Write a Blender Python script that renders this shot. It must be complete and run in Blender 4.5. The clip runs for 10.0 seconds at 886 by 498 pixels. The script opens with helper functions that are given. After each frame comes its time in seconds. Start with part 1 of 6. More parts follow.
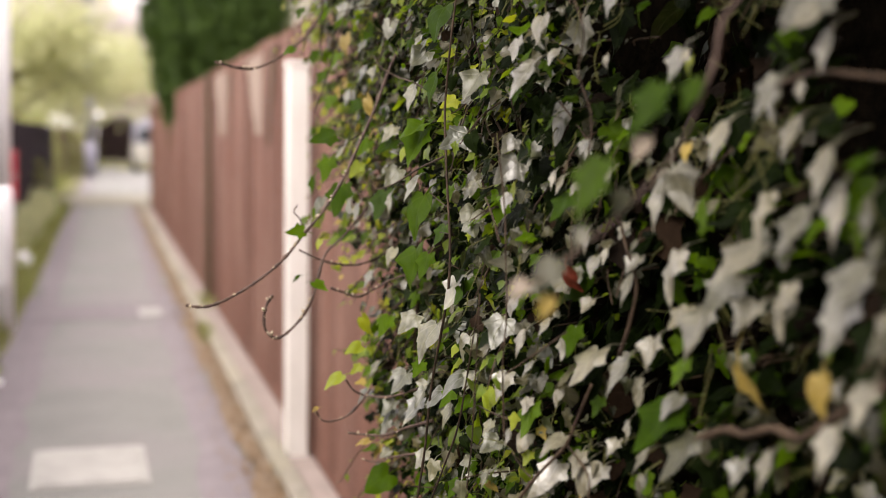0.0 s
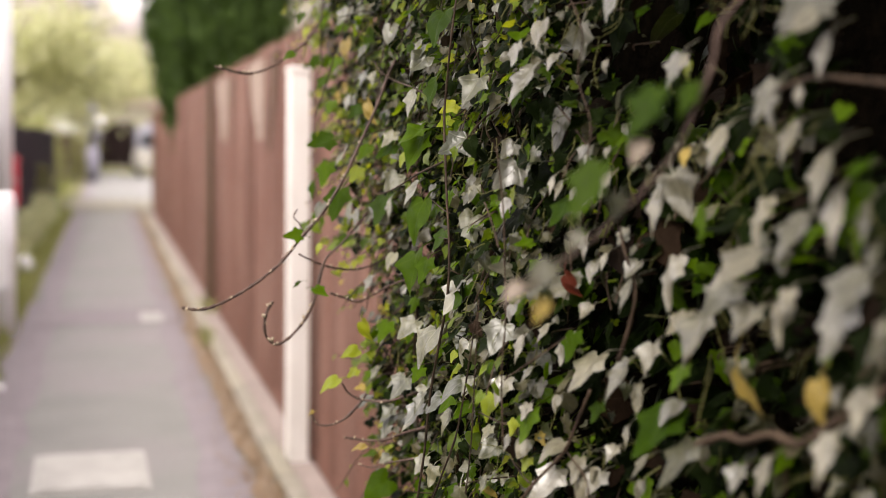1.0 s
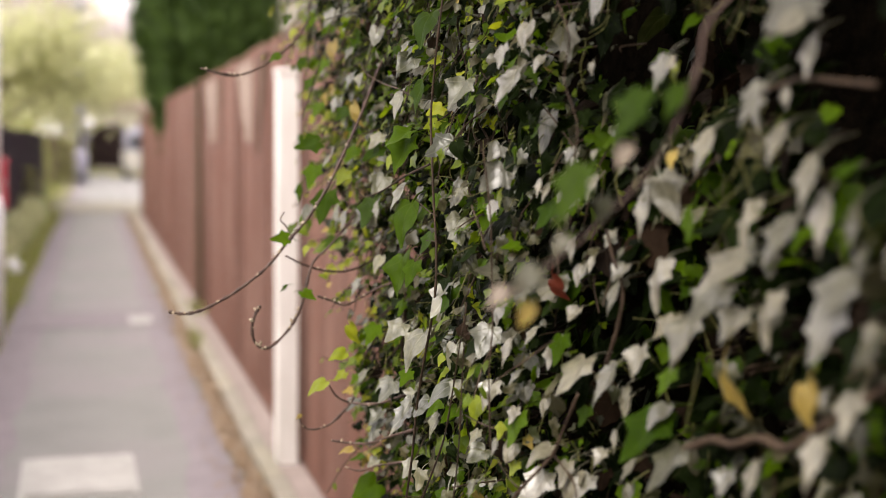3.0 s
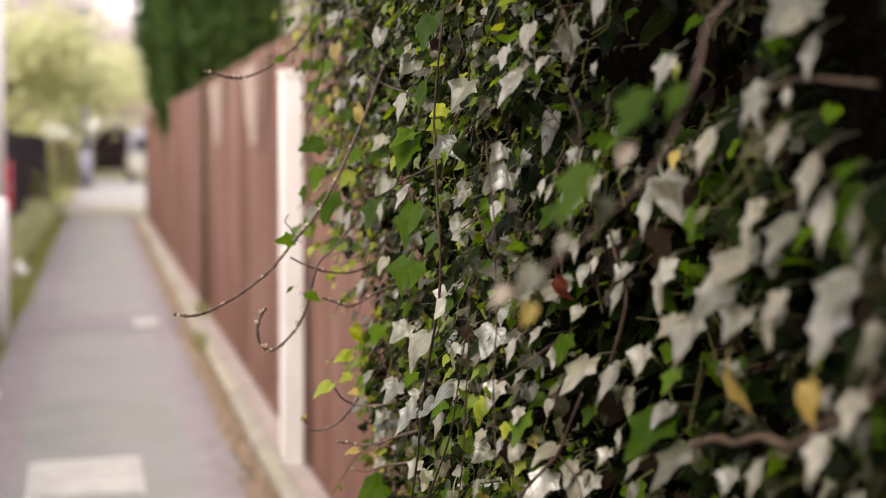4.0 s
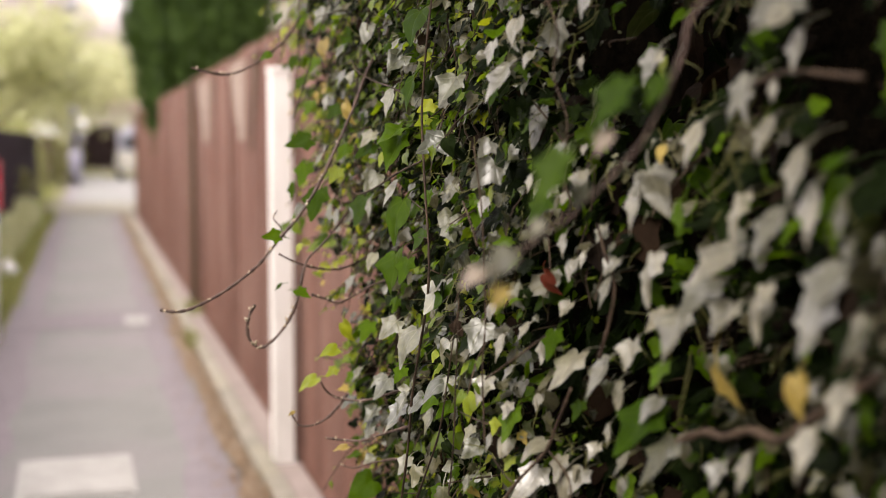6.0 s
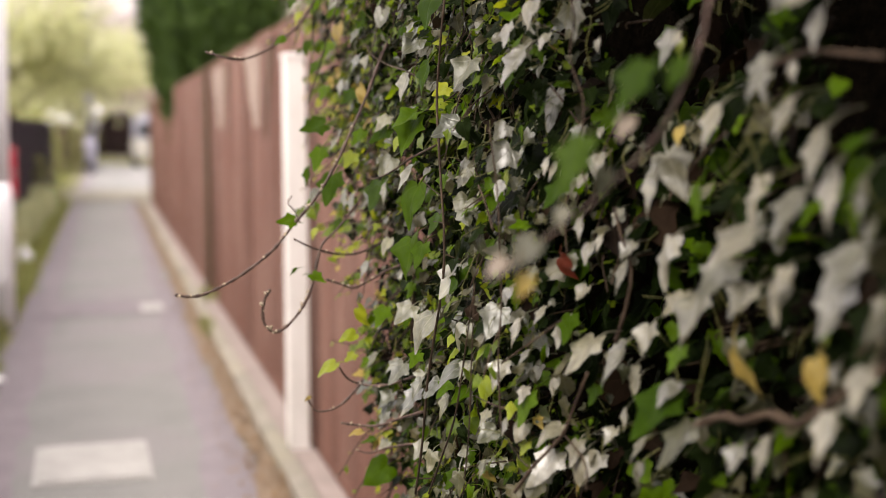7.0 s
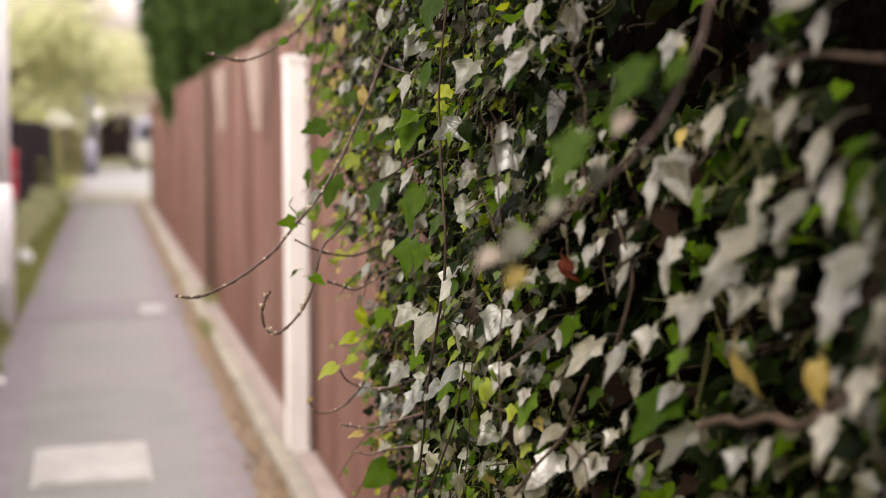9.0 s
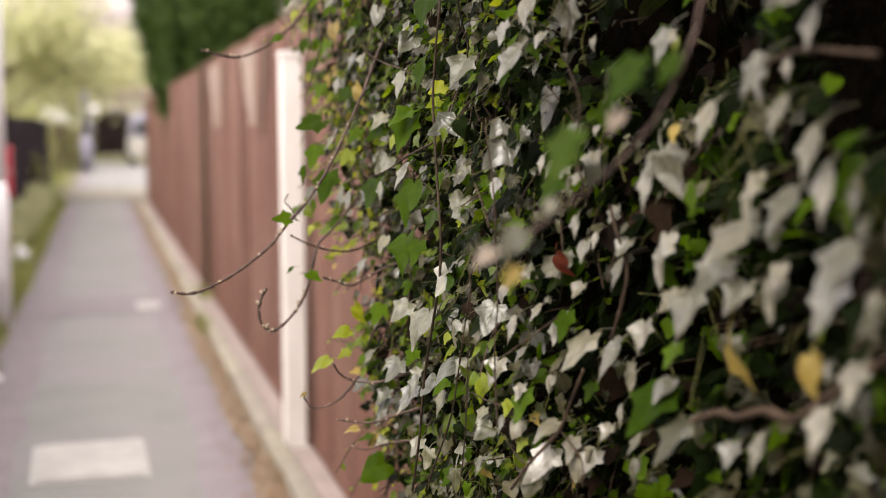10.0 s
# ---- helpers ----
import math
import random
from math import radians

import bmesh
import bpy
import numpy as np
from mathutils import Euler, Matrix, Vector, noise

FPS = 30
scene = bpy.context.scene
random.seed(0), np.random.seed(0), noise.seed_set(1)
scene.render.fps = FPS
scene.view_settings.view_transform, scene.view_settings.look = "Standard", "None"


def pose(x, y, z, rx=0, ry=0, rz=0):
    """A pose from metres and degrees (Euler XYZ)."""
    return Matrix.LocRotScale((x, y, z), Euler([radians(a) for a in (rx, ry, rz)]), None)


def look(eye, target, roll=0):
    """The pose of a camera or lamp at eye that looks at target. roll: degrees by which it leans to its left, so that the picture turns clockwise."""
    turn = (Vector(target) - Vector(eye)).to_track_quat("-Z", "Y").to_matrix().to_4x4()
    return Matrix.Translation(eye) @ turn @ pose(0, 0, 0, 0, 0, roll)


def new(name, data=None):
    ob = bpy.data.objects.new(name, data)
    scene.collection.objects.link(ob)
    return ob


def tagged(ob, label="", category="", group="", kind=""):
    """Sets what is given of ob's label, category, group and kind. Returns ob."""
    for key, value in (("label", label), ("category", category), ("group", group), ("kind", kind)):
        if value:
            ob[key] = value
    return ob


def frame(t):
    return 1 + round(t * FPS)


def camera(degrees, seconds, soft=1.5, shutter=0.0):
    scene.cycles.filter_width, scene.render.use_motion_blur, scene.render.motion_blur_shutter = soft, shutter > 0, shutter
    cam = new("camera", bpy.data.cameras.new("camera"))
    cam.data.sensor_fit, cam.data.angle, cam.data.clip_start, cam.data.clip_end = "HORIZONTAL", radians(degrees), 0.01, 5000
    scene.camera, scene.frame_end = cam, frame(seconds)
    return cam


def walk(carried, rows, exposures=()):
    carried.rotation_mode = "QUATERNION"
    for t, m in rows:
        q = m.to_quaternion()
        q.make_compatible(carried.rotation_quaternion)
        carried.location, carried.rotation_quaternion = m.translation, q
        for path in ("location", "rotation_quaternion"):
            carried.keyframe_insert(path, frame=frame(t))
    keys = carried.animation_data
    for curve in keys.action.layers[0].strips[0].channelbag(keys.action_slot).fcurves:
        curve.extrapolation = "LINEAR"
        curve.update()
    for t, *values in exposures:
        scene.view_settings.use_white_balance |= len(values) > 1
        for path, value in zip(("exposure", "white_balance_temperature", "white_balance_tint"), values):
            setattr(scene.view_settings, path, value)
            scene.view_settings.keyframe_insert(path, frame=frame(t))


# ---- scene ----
# The camera: a standing lens with a wide aperture, swaying in the hand.
cam = camera(39.6, 10.0, 0.6)
cam.data.dof.use_dof = True
cam.data.dof.focus_distance = 1.58
cam.data.dof.aperture_fstop = 2.7
cam.data.dof.aperture_blades = 0


def aim(x, y, z, yaw, pitch, roll):
    a, b = radians(yaw), radians(pitch)
    ahead = Vector((-math.sin(a) * math.cos(b), math.cos(a) * math.cos(b), math.sin(b)))
    eye = Vector((x, y, z))
    return look(eye, eye + ahead, roll)


PATH = [
    (0, -0.0005, -0.0027, 1.3492, -15.443, -5.109, 0.861),
    (0.5, 0.0003, -0.0037, 1.3503, -15.171, -4.960, 0.784),
    (1, 0.0034, -0.0015, 1.3486, -15.345, -4.853, 0.932),
    (1.5, 0.0027, 0.0002, 1.3493, -15.348, -4.867, 0.924),
    (2, 0.0056, 0.0028, 1.3484, -15.822, -4.871, 1.019),
    (2.5, 0.0071, 0.0064, 1.3486, -15.761, -5.289, 0.750),
    (3, 0.0089, 0.0055, 1.3504, -15.819, -4.803, 0.767),
    (4.5, 0.0087, -0.0006, 1.3510, -15.622, -4.756, 0.191),
    (5, 0.0129, 0.0015, 1.3510, -16.085, -4.662, 0.100),
    (6.5, 0.0114, 0.0020, 1.3494, -15.881, -5.291, -0.001),
    (7, 0.0123, 0.0078, 1.3467, -15.354, -5.560, -0.048),
    (7.5, 0.0102, 0.0054, 1.3471, -15.430, -5.452, 0.075),
    (8, 0.0080, 0.0055, 1.3463, -15.338, -5.700, 0.061),
    (8.5, 0.0096, 0.0076, 1.3452, -15.333, -5.632, 0.146),
    (9, 0.0110, 0.0077, 1.3444, -15.351, -5.377, 0.249),
    (9.5, 0.0145, 0.0068, 1.3454, -15.728, -5.394, 0.054),
    (10, 0.0111, 0.0032, 1.3469, -15.519, -5.659, -0.138),
]
EXPOSURE = [(0, 1.55, 6700, 12), (10, 1.55, 6700, 12)]
walk(cam, [(t, aim(*p)) for t, *p in PATH], EXPOSURE)

# ---- world and sun: a bright overcast sky ----
world = bpy.data.worlds.new("overcast_sky")
scene.world = world
world.use_nodes = True
wn = world.node_tree
sky = wn.nodes.new("ShaderNodeTexSky")
sky.sky_type = "NISHITA"
sky.sun_disc = False
sky.sun_elevation = radians(50)
sky.sun_rotation = radians(-117)
sky.air_density, sky.dust_density, sky.ozone_density = 1.0, 6.0, 1.0
soften = wn.nodes.new("ShaderNodeMix")
soften.data_type = "RGBA"
soften.inputs[0].default_value = 0.75
soften.inputs[7].default_value = (22.0, 20.5, 20.5, 1)
wn.links.new(sky.outputs[0], soften.inputs[6])
wn.links.new(soften.outputs[2], wn.nodes["Background"].inputs[0])
wn.nodes["Background"].inputs[1].default_value = 0.06
sun = new("sun", bpy.data.lights.new("sun", "SUN"))
sun.data.energy, sun.data.angle, sun.data.color = 1.6, radians(38), (1.0, 0.955, 0.9)
sun.matrix_world = look((-6, -3, 8), (0, 0, 0))


# ---- materials ----
def nodes_of(name):
    m = bpy.data.materials.new(name)
    m.use_nodes = True
    t = m.node_tree
    return m, t, t.nodes["Principled BSDF"], lambda kind: t.nodes.new("ShaderNode" + kind)


def ramp(t, source, stops):
    r = t.nodes.new("ShaderNodeValToRGB")
    e = r.color_ramp.elements
    while len(e) < len(stops):
        e.new(0.5)
    for el, (p, c) in zip(e, stops):
        el.position, el.color = p, (*c, 1)
    t.links.new(source, r.inputs[0])
    return r.outputs[0]


def mixed(t, fac, a, b, mode="MIX"):
    m = t.nodes.new("ShaderNodeMix")
    m.data_type, m.blend_type = "RGBA", mode
    for socket, v in ((m.inputs[0], fac), (m.inputs[6], a), (m.inputs[7], b)):
        if isinstance(v, (int, float)):
            socket.default_value = v
        elif isinstance(v, tuple):
            socket.default_value = (*v, 1)
        else:
            t.links.new(v, socket)
    return m.outputs[2]


def sums(t, op, a, b=0.0, c=0.0):
    m = t.nodes.new("ShaderNodeMath")
    m.operation = op
    for socket, v in zip(m.inputs, (a, b, c)):
        if isinstance(v, (int, float)):
            socket.default_value = v
        else:
            t.links.new(v, socket)
    return m.outputs[0]


def noise_of(t, scale, detail=4.0, stretch=None, rough=0.55):
    n = t.nodes.new("ShaderNodeTexNoise")
    n.inputs["Scale"].default_value, n.inputs["Detail"].default_value, n.inputs["Roughness"].default_value = scale, detail, rough
    g = t.nodes.new("ShaderNodeNewGeometry")
    src = g.outputs["Position"]
    if stretch:
        mp = t.nodes.new("ShaderNodeMapping")
        mp.inputs["Scale"].default_value = stretch
        t.links.new(src, mp.inputs[0])
        src = mp.outputs[0]
    t.links.new(src, n.inputs["Vector"])
    return n.outputs["Fac"]


def bump(t, bsdf, height, strength, distance):
    b = t.nodes.new("ShaderNodeBump")
    b.inputs["Strength"].default_value, b.inputs["Distance"].default_value = strength, distance
    t.links.new(height, b.inputs["Height"])
    t.links.new(b.outputs[0], bsdf.inputs["Normal"])


def rough_surface(name, stops, scale, roughness=0.85, fine=60.0, relief=0.004, stretch=None, stain=None, vary=0.0, shine=0.2):
    """A matt surface: two scales of noise for colour, a fine relief, and a stain at a large scale."""
    m, t, b, add = nodes_of(name)
    col = ramp(t, noise_of(t, scale, 5, stretch), stops)
    if stain:
        col = mixed(t, ramp(t, noise_of(t, stain[0], 3), [(0.45, (0, 0, 0)), (0.68, (1, 1, 1))]), col, stain[1])
    grain = noise_of(t, fine, 6, stretch)
    col = mixed(t, 0.35, col, ramp(t, grain, [(0.3, (0.25, 0.25, 0.25)), (0.7, (0.75, 0.75, 0.75))]), "OVERLAY")
    if vary:
        info = add("ObjectInfo")
        col = mixed(t, vary, col, ramp(t, info.outputs["Random"], [(0, (0.2, 0.2, 0.2)), (1, (0.8, 0.8, 0.8))]), "OVERLAY")
    t.links.new(col, b.inputs["Base Color"])
    b.inputs["Roughness"].default_value = roughness
    b.inputs["Specular IOR Level"].default_value = shine
    bump(t, b, grain, 0.6, relief)
    return m


def painted(name, colour, roughness=0.4, metal=0.0, dirt=(0.3, 0.28, 0.22)):
    m, t, b, add = nodes_of(name)
    n = ramp(t, noise_of(t, 6, 5, (1, 1, 0.3)), [(0.5, (0, 0, 0)), (0.8, (0.4, 0.4, 0.4))])
    t.links.new(mixed(t, n, colour, dirt), b.inputs["Base Color"])
    b.inputs["Roughness"].default_value, b.inputs["Metallic"].default_value = roughness, metal
    bump(t, b, noise_of(t, 80, 3), 0.2, 0.001)
    return m


def leafy(name, low, high, vein, gloss=0.38, through_colour=(0.3, 0.45, 0.05), see=0.25, mottle=0.35, shine=0.5, skew=1.0):
    """An ivy leaf: waxy, with paler ribs from the stalk's end, each leaf of its own shade."""
    m, t, b, add = nodes_of(name)
    info, geo, uv = add("ObjectInfo"), add("NewGeometry"), add("UVMap")
    own = sums(t, "FRACT", sums(t, "ADD", info.outputs["Random"], geo.outputs["Random Per Island"]))
    col = mixed(t, sums(t, "POWER", own, skew), low, high)
    col = mixed(t, mottle, col, ramp(t, noise_of(t, 90, 4), [(0.3, (0.2, 0.2, 0.2)), (0.7, (0.8, 0.8, 0.8))]), "OVERLAY")
    cut = add("SeparateXYZ")
    t.links.new(uv.outputs[0], cut.inputs[0])
    x, y = sums(t, "ABSOLUTE", cut.outputs[0]), cut.outputs[1]
    turn = sums(t, "ARCTAN2", x, y)
    rib = 1.0
    reach = sums(t, "SQRT", sums(t, "ADD", sums(t, "MULTIPLY", x, x), sums(t, "MULTIPLY", y, y)))
    for k, a in enumerate((0.0, 0.95, 1.75)):
        away = sums(t, "MULTIPLY", sums(t, "ABSOLUTE", sums(t, "SUBTRACT", turn, a)), reach)
        line = sums(t, "SUBTRACT", 1.0, sums(t, "MINIMUM", sums(t, "MULTIPLY", away, 45.0), 1.0))
        rib = line if k == 0 else sums(t, "MAXIMUM", rib, line)
    col = mixed(t, sums(t, "MULTIPLY", rib, 0.3), col, vein)
    t.links.new(col, b.inputs["Base Color"])
    b.inputs["Roughness"].default_value = gloss
    other = sums(t, "FRACT", sums(t, "MULTIPLY", own, 7.31))
    t.links.new(sums(t, "MULTIPLY", sums(t, "ADD", sums(t, "MULTIPLY", other, 1.0), 0.5), shine), b.inputs["Specular IOR Level"])
    swell = sums(t, "MULTIPLY", noise_of(t, 55, 2), 2.2)
    bump(t, b, sums(t, "ADD", swell, sums(t, "ADD", noise_of(t, 160, 3), sums(t, "MULTIPLY", rib, -0.5))), 0.5, 0.0014)
    lucid = add("BsdfTranslucent")
    lucid.inputs[0].default_value = (*through_colour, 1)
    both = add("MixShader")
    both.inputs[0].default_value = see
    t.links.new(b.outputs[0], both.inputs[1])
    t.links.new(lucid.outputs[0], both.inputs[2])
    t.links.new(both.outputs[0], t.nodes["Material Output"].inputs[0])
    return m


ASPHALT = rough_surface("worn_asphalt", [(0.3, (0.168, 0.168, 0.16)), (0.7, (0.196, 0.195, 0.186))], 3.0, 0.8, 220.0, 0.004, stain=(0.9, (0.205, 0.188, 0.192)))
ASPHALT_EDGE = rough_surface("pinkish_asphalt", [(0.35, (0.18, 0.158, 0.17)), (0.7, (0.212, 0.19, 0.2))], 5.0, 0.9, 180.0, 0.005)
CONCRETE = rough_surface("pale_concrete", [(0.3, (0.29, 0.284, 0.268)), (0.7, (0.38, 0.372, 0.352))], 7.0, 0.9, 150.0, 0.003)
KERBSTONE = rough_surface("lichened_kerb_concrete", [(0.3, (0.2, 0.185, 0.15)), (0.7, (0.29, 0.265, 0.225))], 9.0, 0.9, 140.0, 0.004, stain=(4, (0.24, 0.22, 0.165)), vary=0.25)
MORTAR = rough_surface("pinkish_mortar", [(0.3, (0.2, 0.165, 0.15)), (0.7, (0.27, 0.225, 0.205))], 6.0, 0.9, 120.0, 0.003)
LITTER = rough_surface("leaf_litter_soil", [(0.3, (0.17, 0.125, 0.085)), (0.7, (0.25, 0.19, 0.14))], 24.0, 0.95, 120.0, 0.02)
EARTH = rough_surface("rough_grassy_earth", [(0.3, (0.11, 0.106, 0.05)), (0.7, (0.2, 0.186, 0.09))], 3.0, 0.95, 60.0, 0.03)
FENCE_WOOD = rough_surface("red_brown_stained_wood", [(0.3, (0.105, 0.05, 0.037)), (0.7, (0.165, 0.082, 0.06))], 5.0, 0.75, 40.0, 0.003, (6, 6, 0.35), stain=(1.6, (0.17, 0.095, 0.073)), vary=0.3)
FENCE_DARK = rough_surface("dark_brown_wood", [(0.3, (0.05, 0.032, 0.02)), (0.7, (0.09, 0.06, 0.035))], 6.0, 0.8, 40.0, 0.003, (6, 6, 0.4))
BLEACHED = rough_surface("bleached_bare_wood", [(0.3, (0.2, 0.145, 0.115)), (0.7, (0.3, 0.235, 0.195))], 8.0, 0.8, 50.0, 0.002, (6, 6, 0.4))
WHITE_PAINT = painted("white_paint", (0.7, 0.675, 0.64), 0.45)
GALVANISED = painted("grey_white_lamp_post_paint", (0.86, 0.86, 0.88), 0.45, 0.0)
STEEL_GREY = painted("blue_grey_lamp_post_paint", (0.27, 0.26, 0.33), 0.5)
BLACK_PAINT = rough_surface("black_stained_wood", [(0.3, (0.02, 0.015, 0.02)), (0.7, (0.044, 0.034, 0.042))], 8.0, 0.9, 40.0, 0.002, (6, 6, 0.4), vary=0.3, shine=0.05)
GATE_WOOD = rough_surface("dark_stained_gate_wood", [(0.3, (0.008, 0.005, 0.005)), (0.7, (0.02, 0.013, 0.012))], 8.0, 0.9, 40.0, 0.002, (6, 6, 0.4), vary=0.3, shine=0.05)
RED_PAINT = painted("red_plastic", (0.5, 0.016, 0.045), 0.4)
WHITE_PLASTIC = painted("white_plastic", (0.75, 0.75, 0.75), 0.5)
RENDERED = rough_surface("cream_render", [(0.3, (0.23, 0.212, 0.17)), (0.7, (0.3, 0.275, 0.225))], 3.0, 0.9, 60.0, 0.003)
ROOF_TILE = rough_surface("grey_pink_roof_tile", [(0.3, (0.28, 0.2, 0.18)), (0.7, (0.36, 0.27, 0.25))], 4.0, 0.85, 40.0, 0.005)
BARK = rough_surface("brown_grey_bark", [(0.3, (0.09, 0.065, 0.045)), (0.7, (0.2, 0.155, 0.115))], 60.0, 0.85, 300.0, 0.002)
TWIG = rough_surface("reddish_brown_ivy_stem", [(0.3, (0.016, 0.01, 0.007)), (0.7, (0.066, 0.044, 0.028))], 50.0, 0.7, 400.0, 0.001, shine=0.15)
SHOOT = rough_surface("pinkish_brown_young_shoot", [(0.3, (0.034, 0.02, 0.016)), (0.7, (0.115, 0.075, 0.058))], 60.0, 0.62, 400.0, 0.0012, shine=0.25)
STALK = rough_surface("olive_leaf_stalk", [(0.3, (0.03, 0.032, 0.008)), (0.7, (0.12, 0.115, 0.035))], 40.0, 0.6, 400.0, 0.0005, shine=0.2)
# Near-black that stands for the shade deep in the ivy.
DEEP = rough_surface("ivy_shade_black", [(0.3, (0.004, 0.0035, 0.0025)), (0.7, (0.012, 0.009, 0.006))], 30.0, 0.95, 100.0, 0.01, shine=0.0)
BUD = rough_surface("pale_ivy_bud", [(0.3, (0.3, 0.24, 0.16)), (0.7, (0.45, 0.38, 0.28))], 80.0, 0.7, 400.0, 0.0005)
GLASS_DARK = painted("dark_window_glass", (0.03, 0.035, 0.045), 0.1)
VAN_PAINT = painted("pale_blue_grey_car_paint", (0.3, 0.3, 0.38), 0.3)
VAN_WHITE = painted("off_white_car_paint", (0.5, 0.48, 0.42), 0.3)

# Base colour darkened below real foliage to stand in for shade inside the ivy.
LEAF_SHADED = leafy("ivy_leaf_shaded", (0.0014, 0.0028, 0.0004), (0.006, 0.011, 0.0016), (0.015, 0.024, 0.005), 0.5, (0.03, 0.06, 0.002), 0.03, shine=0.025, skew=1.5)
LEAF_MID = leafy("ivy_leaf_green", (0.012, 0.028, 0.0005), (0.052, 0.094, 0.0015), (0.08, 0.12, 0.01), 0.48, (0.18, 0.34, 0.002), 0.22, shine=0.05, skew=1.3)
# Waxy leaf; part of its sky sheen is painted into the grey base.
LEAF_PALE = leafy("ivy_leaf_waxy_sheen", (0.016, 0.02, 0.005), (0.115, 0.11, 0.06), (0.2, 0.19, 0.125), 0.38, (0.1, 0.15, 0.02), 0.08, mottle=0.65, shine=0.78, skew=1.25)
# Dimmer copy of LEAF_PALE that fills mid tones between larger leaves.
LEAF_GREY = leafy("ivy_leaf_grey_dull", (0.012, 0.013, 0.003), (0.066, 0.058, 0.027), (0.11, 0.105, 0.06), 0.42, (0.1, 0.15, 0.02), 0.1, mottle=0.6, shine=0.32)
# Brighter copy of LEAF_PALE; reflected sky is painted into its grey base.
LEAF_SKY_SHEEN = leafy("ivy_leaf_sky_sheen", (0.039, 0.038, 0.022), (0.128, 0.116, 0.077), (0.21, 0.2, 0.135), 0.36, (0.12, 0.15, 0.03), 0.07, mottle=0.65, shine=0.88)
LEAF_FRESH = leafy("ivy_leaf_fresh_green", (0.032, 0.058, 0.002), (0.105, 0.145, 0.006), (0.14, 0.18, 0.02), 0.42, (0.32, 0.46, 0.01), 0.32, shine=0.2)
LEAF_LIME = leafy("ivy_leaf_young_lime", (0.11, 0.15, 0.004), (0.23, 0.25, 0.008), (0.3, 0.33, 0.06), 0.45, (0.45, 0.5, 0.015), 0.35, shine=0.25)
LEAF_GOLD = leafy("ivy_leaf_yellowed", (0.16, 0.11, 0.022), (0.28, 0.205, 0.05), (0.4, 0.35, 0.14), 0.5, (0.5, 0.4, 0.06), 0.22, shine=0.25)
# Withered brown, darkened further to stand in for inner shade.
LEAF_DEAD_SHADED = leafy("ivy_leaf_withered_shaded", (0.004, 0.0024, 0.0014), (0.02, 0.012, 0.007), (0.03, 0.02, 0.012), 0.8, (0.04, 0.02, 0.01), 0.06, shine=0.05, skew=1.4)
LEAF_RUST = leafy("ivy_leaf_rust_red", (0.05, 0.009, 0.004), (0.08, 0.016, 0.007), (0.2, 0.06, 0.03), 0.6, (0.3, 0.06, 0.015), 0.2, shine=0.1)
LEAF_PINK = leafy("ivy_leaf_pinkish_young", (0.12, 0.09, 0.062), (0.19, 0.15, 0.11), (0.24, 0.19, 0.14), 0.5, (0.3, 0.22, 0.12), 0.2, shine=0.4)
LEAF_DEEP = leafy("ivy_leaf_deep_green", (0.013, 0.028, 0.001), (0.027, 0.049, 0.002), (0.05, 0.08, 0.01), 0.48, (0.12, 0.24, 0.003), 0.16, shine=0.04)
LITTER_LEAF = leafy("dry_brown_leaf", (0.13, 0.085, 0.045), (0.24, 0.165, 0.1), (0.15, 0.1, 0.05), 0.8, (0.15, 0.08, 0.03), 0.1, shine=0.1)
# Spring leaf colour, paled to stand for backlight and haze on the trees.
TREE_LEAF = leafy("spring_leaf_paled", (0.25, 0.26, 0.125), (0.42, 0.41, 0.25), (0.44, 0.43, 0.28), 0.6, (0.66, 0.68, 0.4), 0.57, shine=0.3)
# Pinkish tone of the overcast sky, put into leaf colour.
SKY_PINK = leafy("pale_pink_sky_tone", (0.42, 0.37, 0.37), (0.62, 0.56, 0.56), (0.6, 0.55, 0.55), 0.7, (0.7, 0.64, 0.64), 0.45, shine=0.1)
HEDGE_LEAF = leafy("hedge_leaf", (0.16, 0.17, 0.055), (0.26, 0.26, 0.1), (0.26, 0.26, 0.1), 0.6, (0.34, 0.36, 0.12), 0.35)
SHRUB_LEAF = leafy("shrub_leaf", (0.05, 0.05, 0.02), (0.13, 0.12, 0.045), (0.2, 0.2, 0.08), 0.6, (0.35, 0.36, 0.1), 0.35)
CONIFER_LEAF = leafy("conifer_spray", (0.01, 0.02, 0.004), (0.05, 0.082, 0.018), (0.04, 0.075, 0.018), 0.6, (0.11, 0.22, 0.02), 0.15, shine=0.1)
GRASS = leafy("grass_blade", (0.2, 0.19, 0.07), (0.36, 0.33, 0.15), (0.2, 0.25, 0.06), 0.6, (0.3, 0.4, 0.06), 0.3)


# ---- mesh helpers ----
def part(name, bm, material, parent=None, label=""):
    if isinstance(bm, bmesh.types.BMesh):
        me = bpy.data.meshes.new(name)
        bm.to_mesh(me)
        bm.free()
    else:
        me = bm
    if material and not me.materials:
        me.materials.append(material)
    ob = new(name, me)
    if parent:
        ob.parent = parent
    return tagged(ob, label)


def smooth(ob):
    for p in ob.data.polygons:
        p.use_smooth = True
    return ob


def box(bm, x0, x1, y0, y1, z0, z1, bevel=0.0):
    m = Matrix.LocRotScale(((x0 + x1) / 2, (y0 + y1) / 2, (z0 + z1) / 2), None, (x1 - x0, y1 - y0, z1 - z0))
    v = bmesh.ops.create_cube(bm, size=1, matrix=m)["verts"]
    if bevel:
        es = list({e for a in v for e in a.link_edges})
        bmesh.ops.bevel(bm, geom=es, offset=bevel, segments=2, affect="EDGES", profile=0.6)
    return bm


def boxed(*a, bevel=0.0):
    return box(bmesh.new(), *a, bevel=bevel)


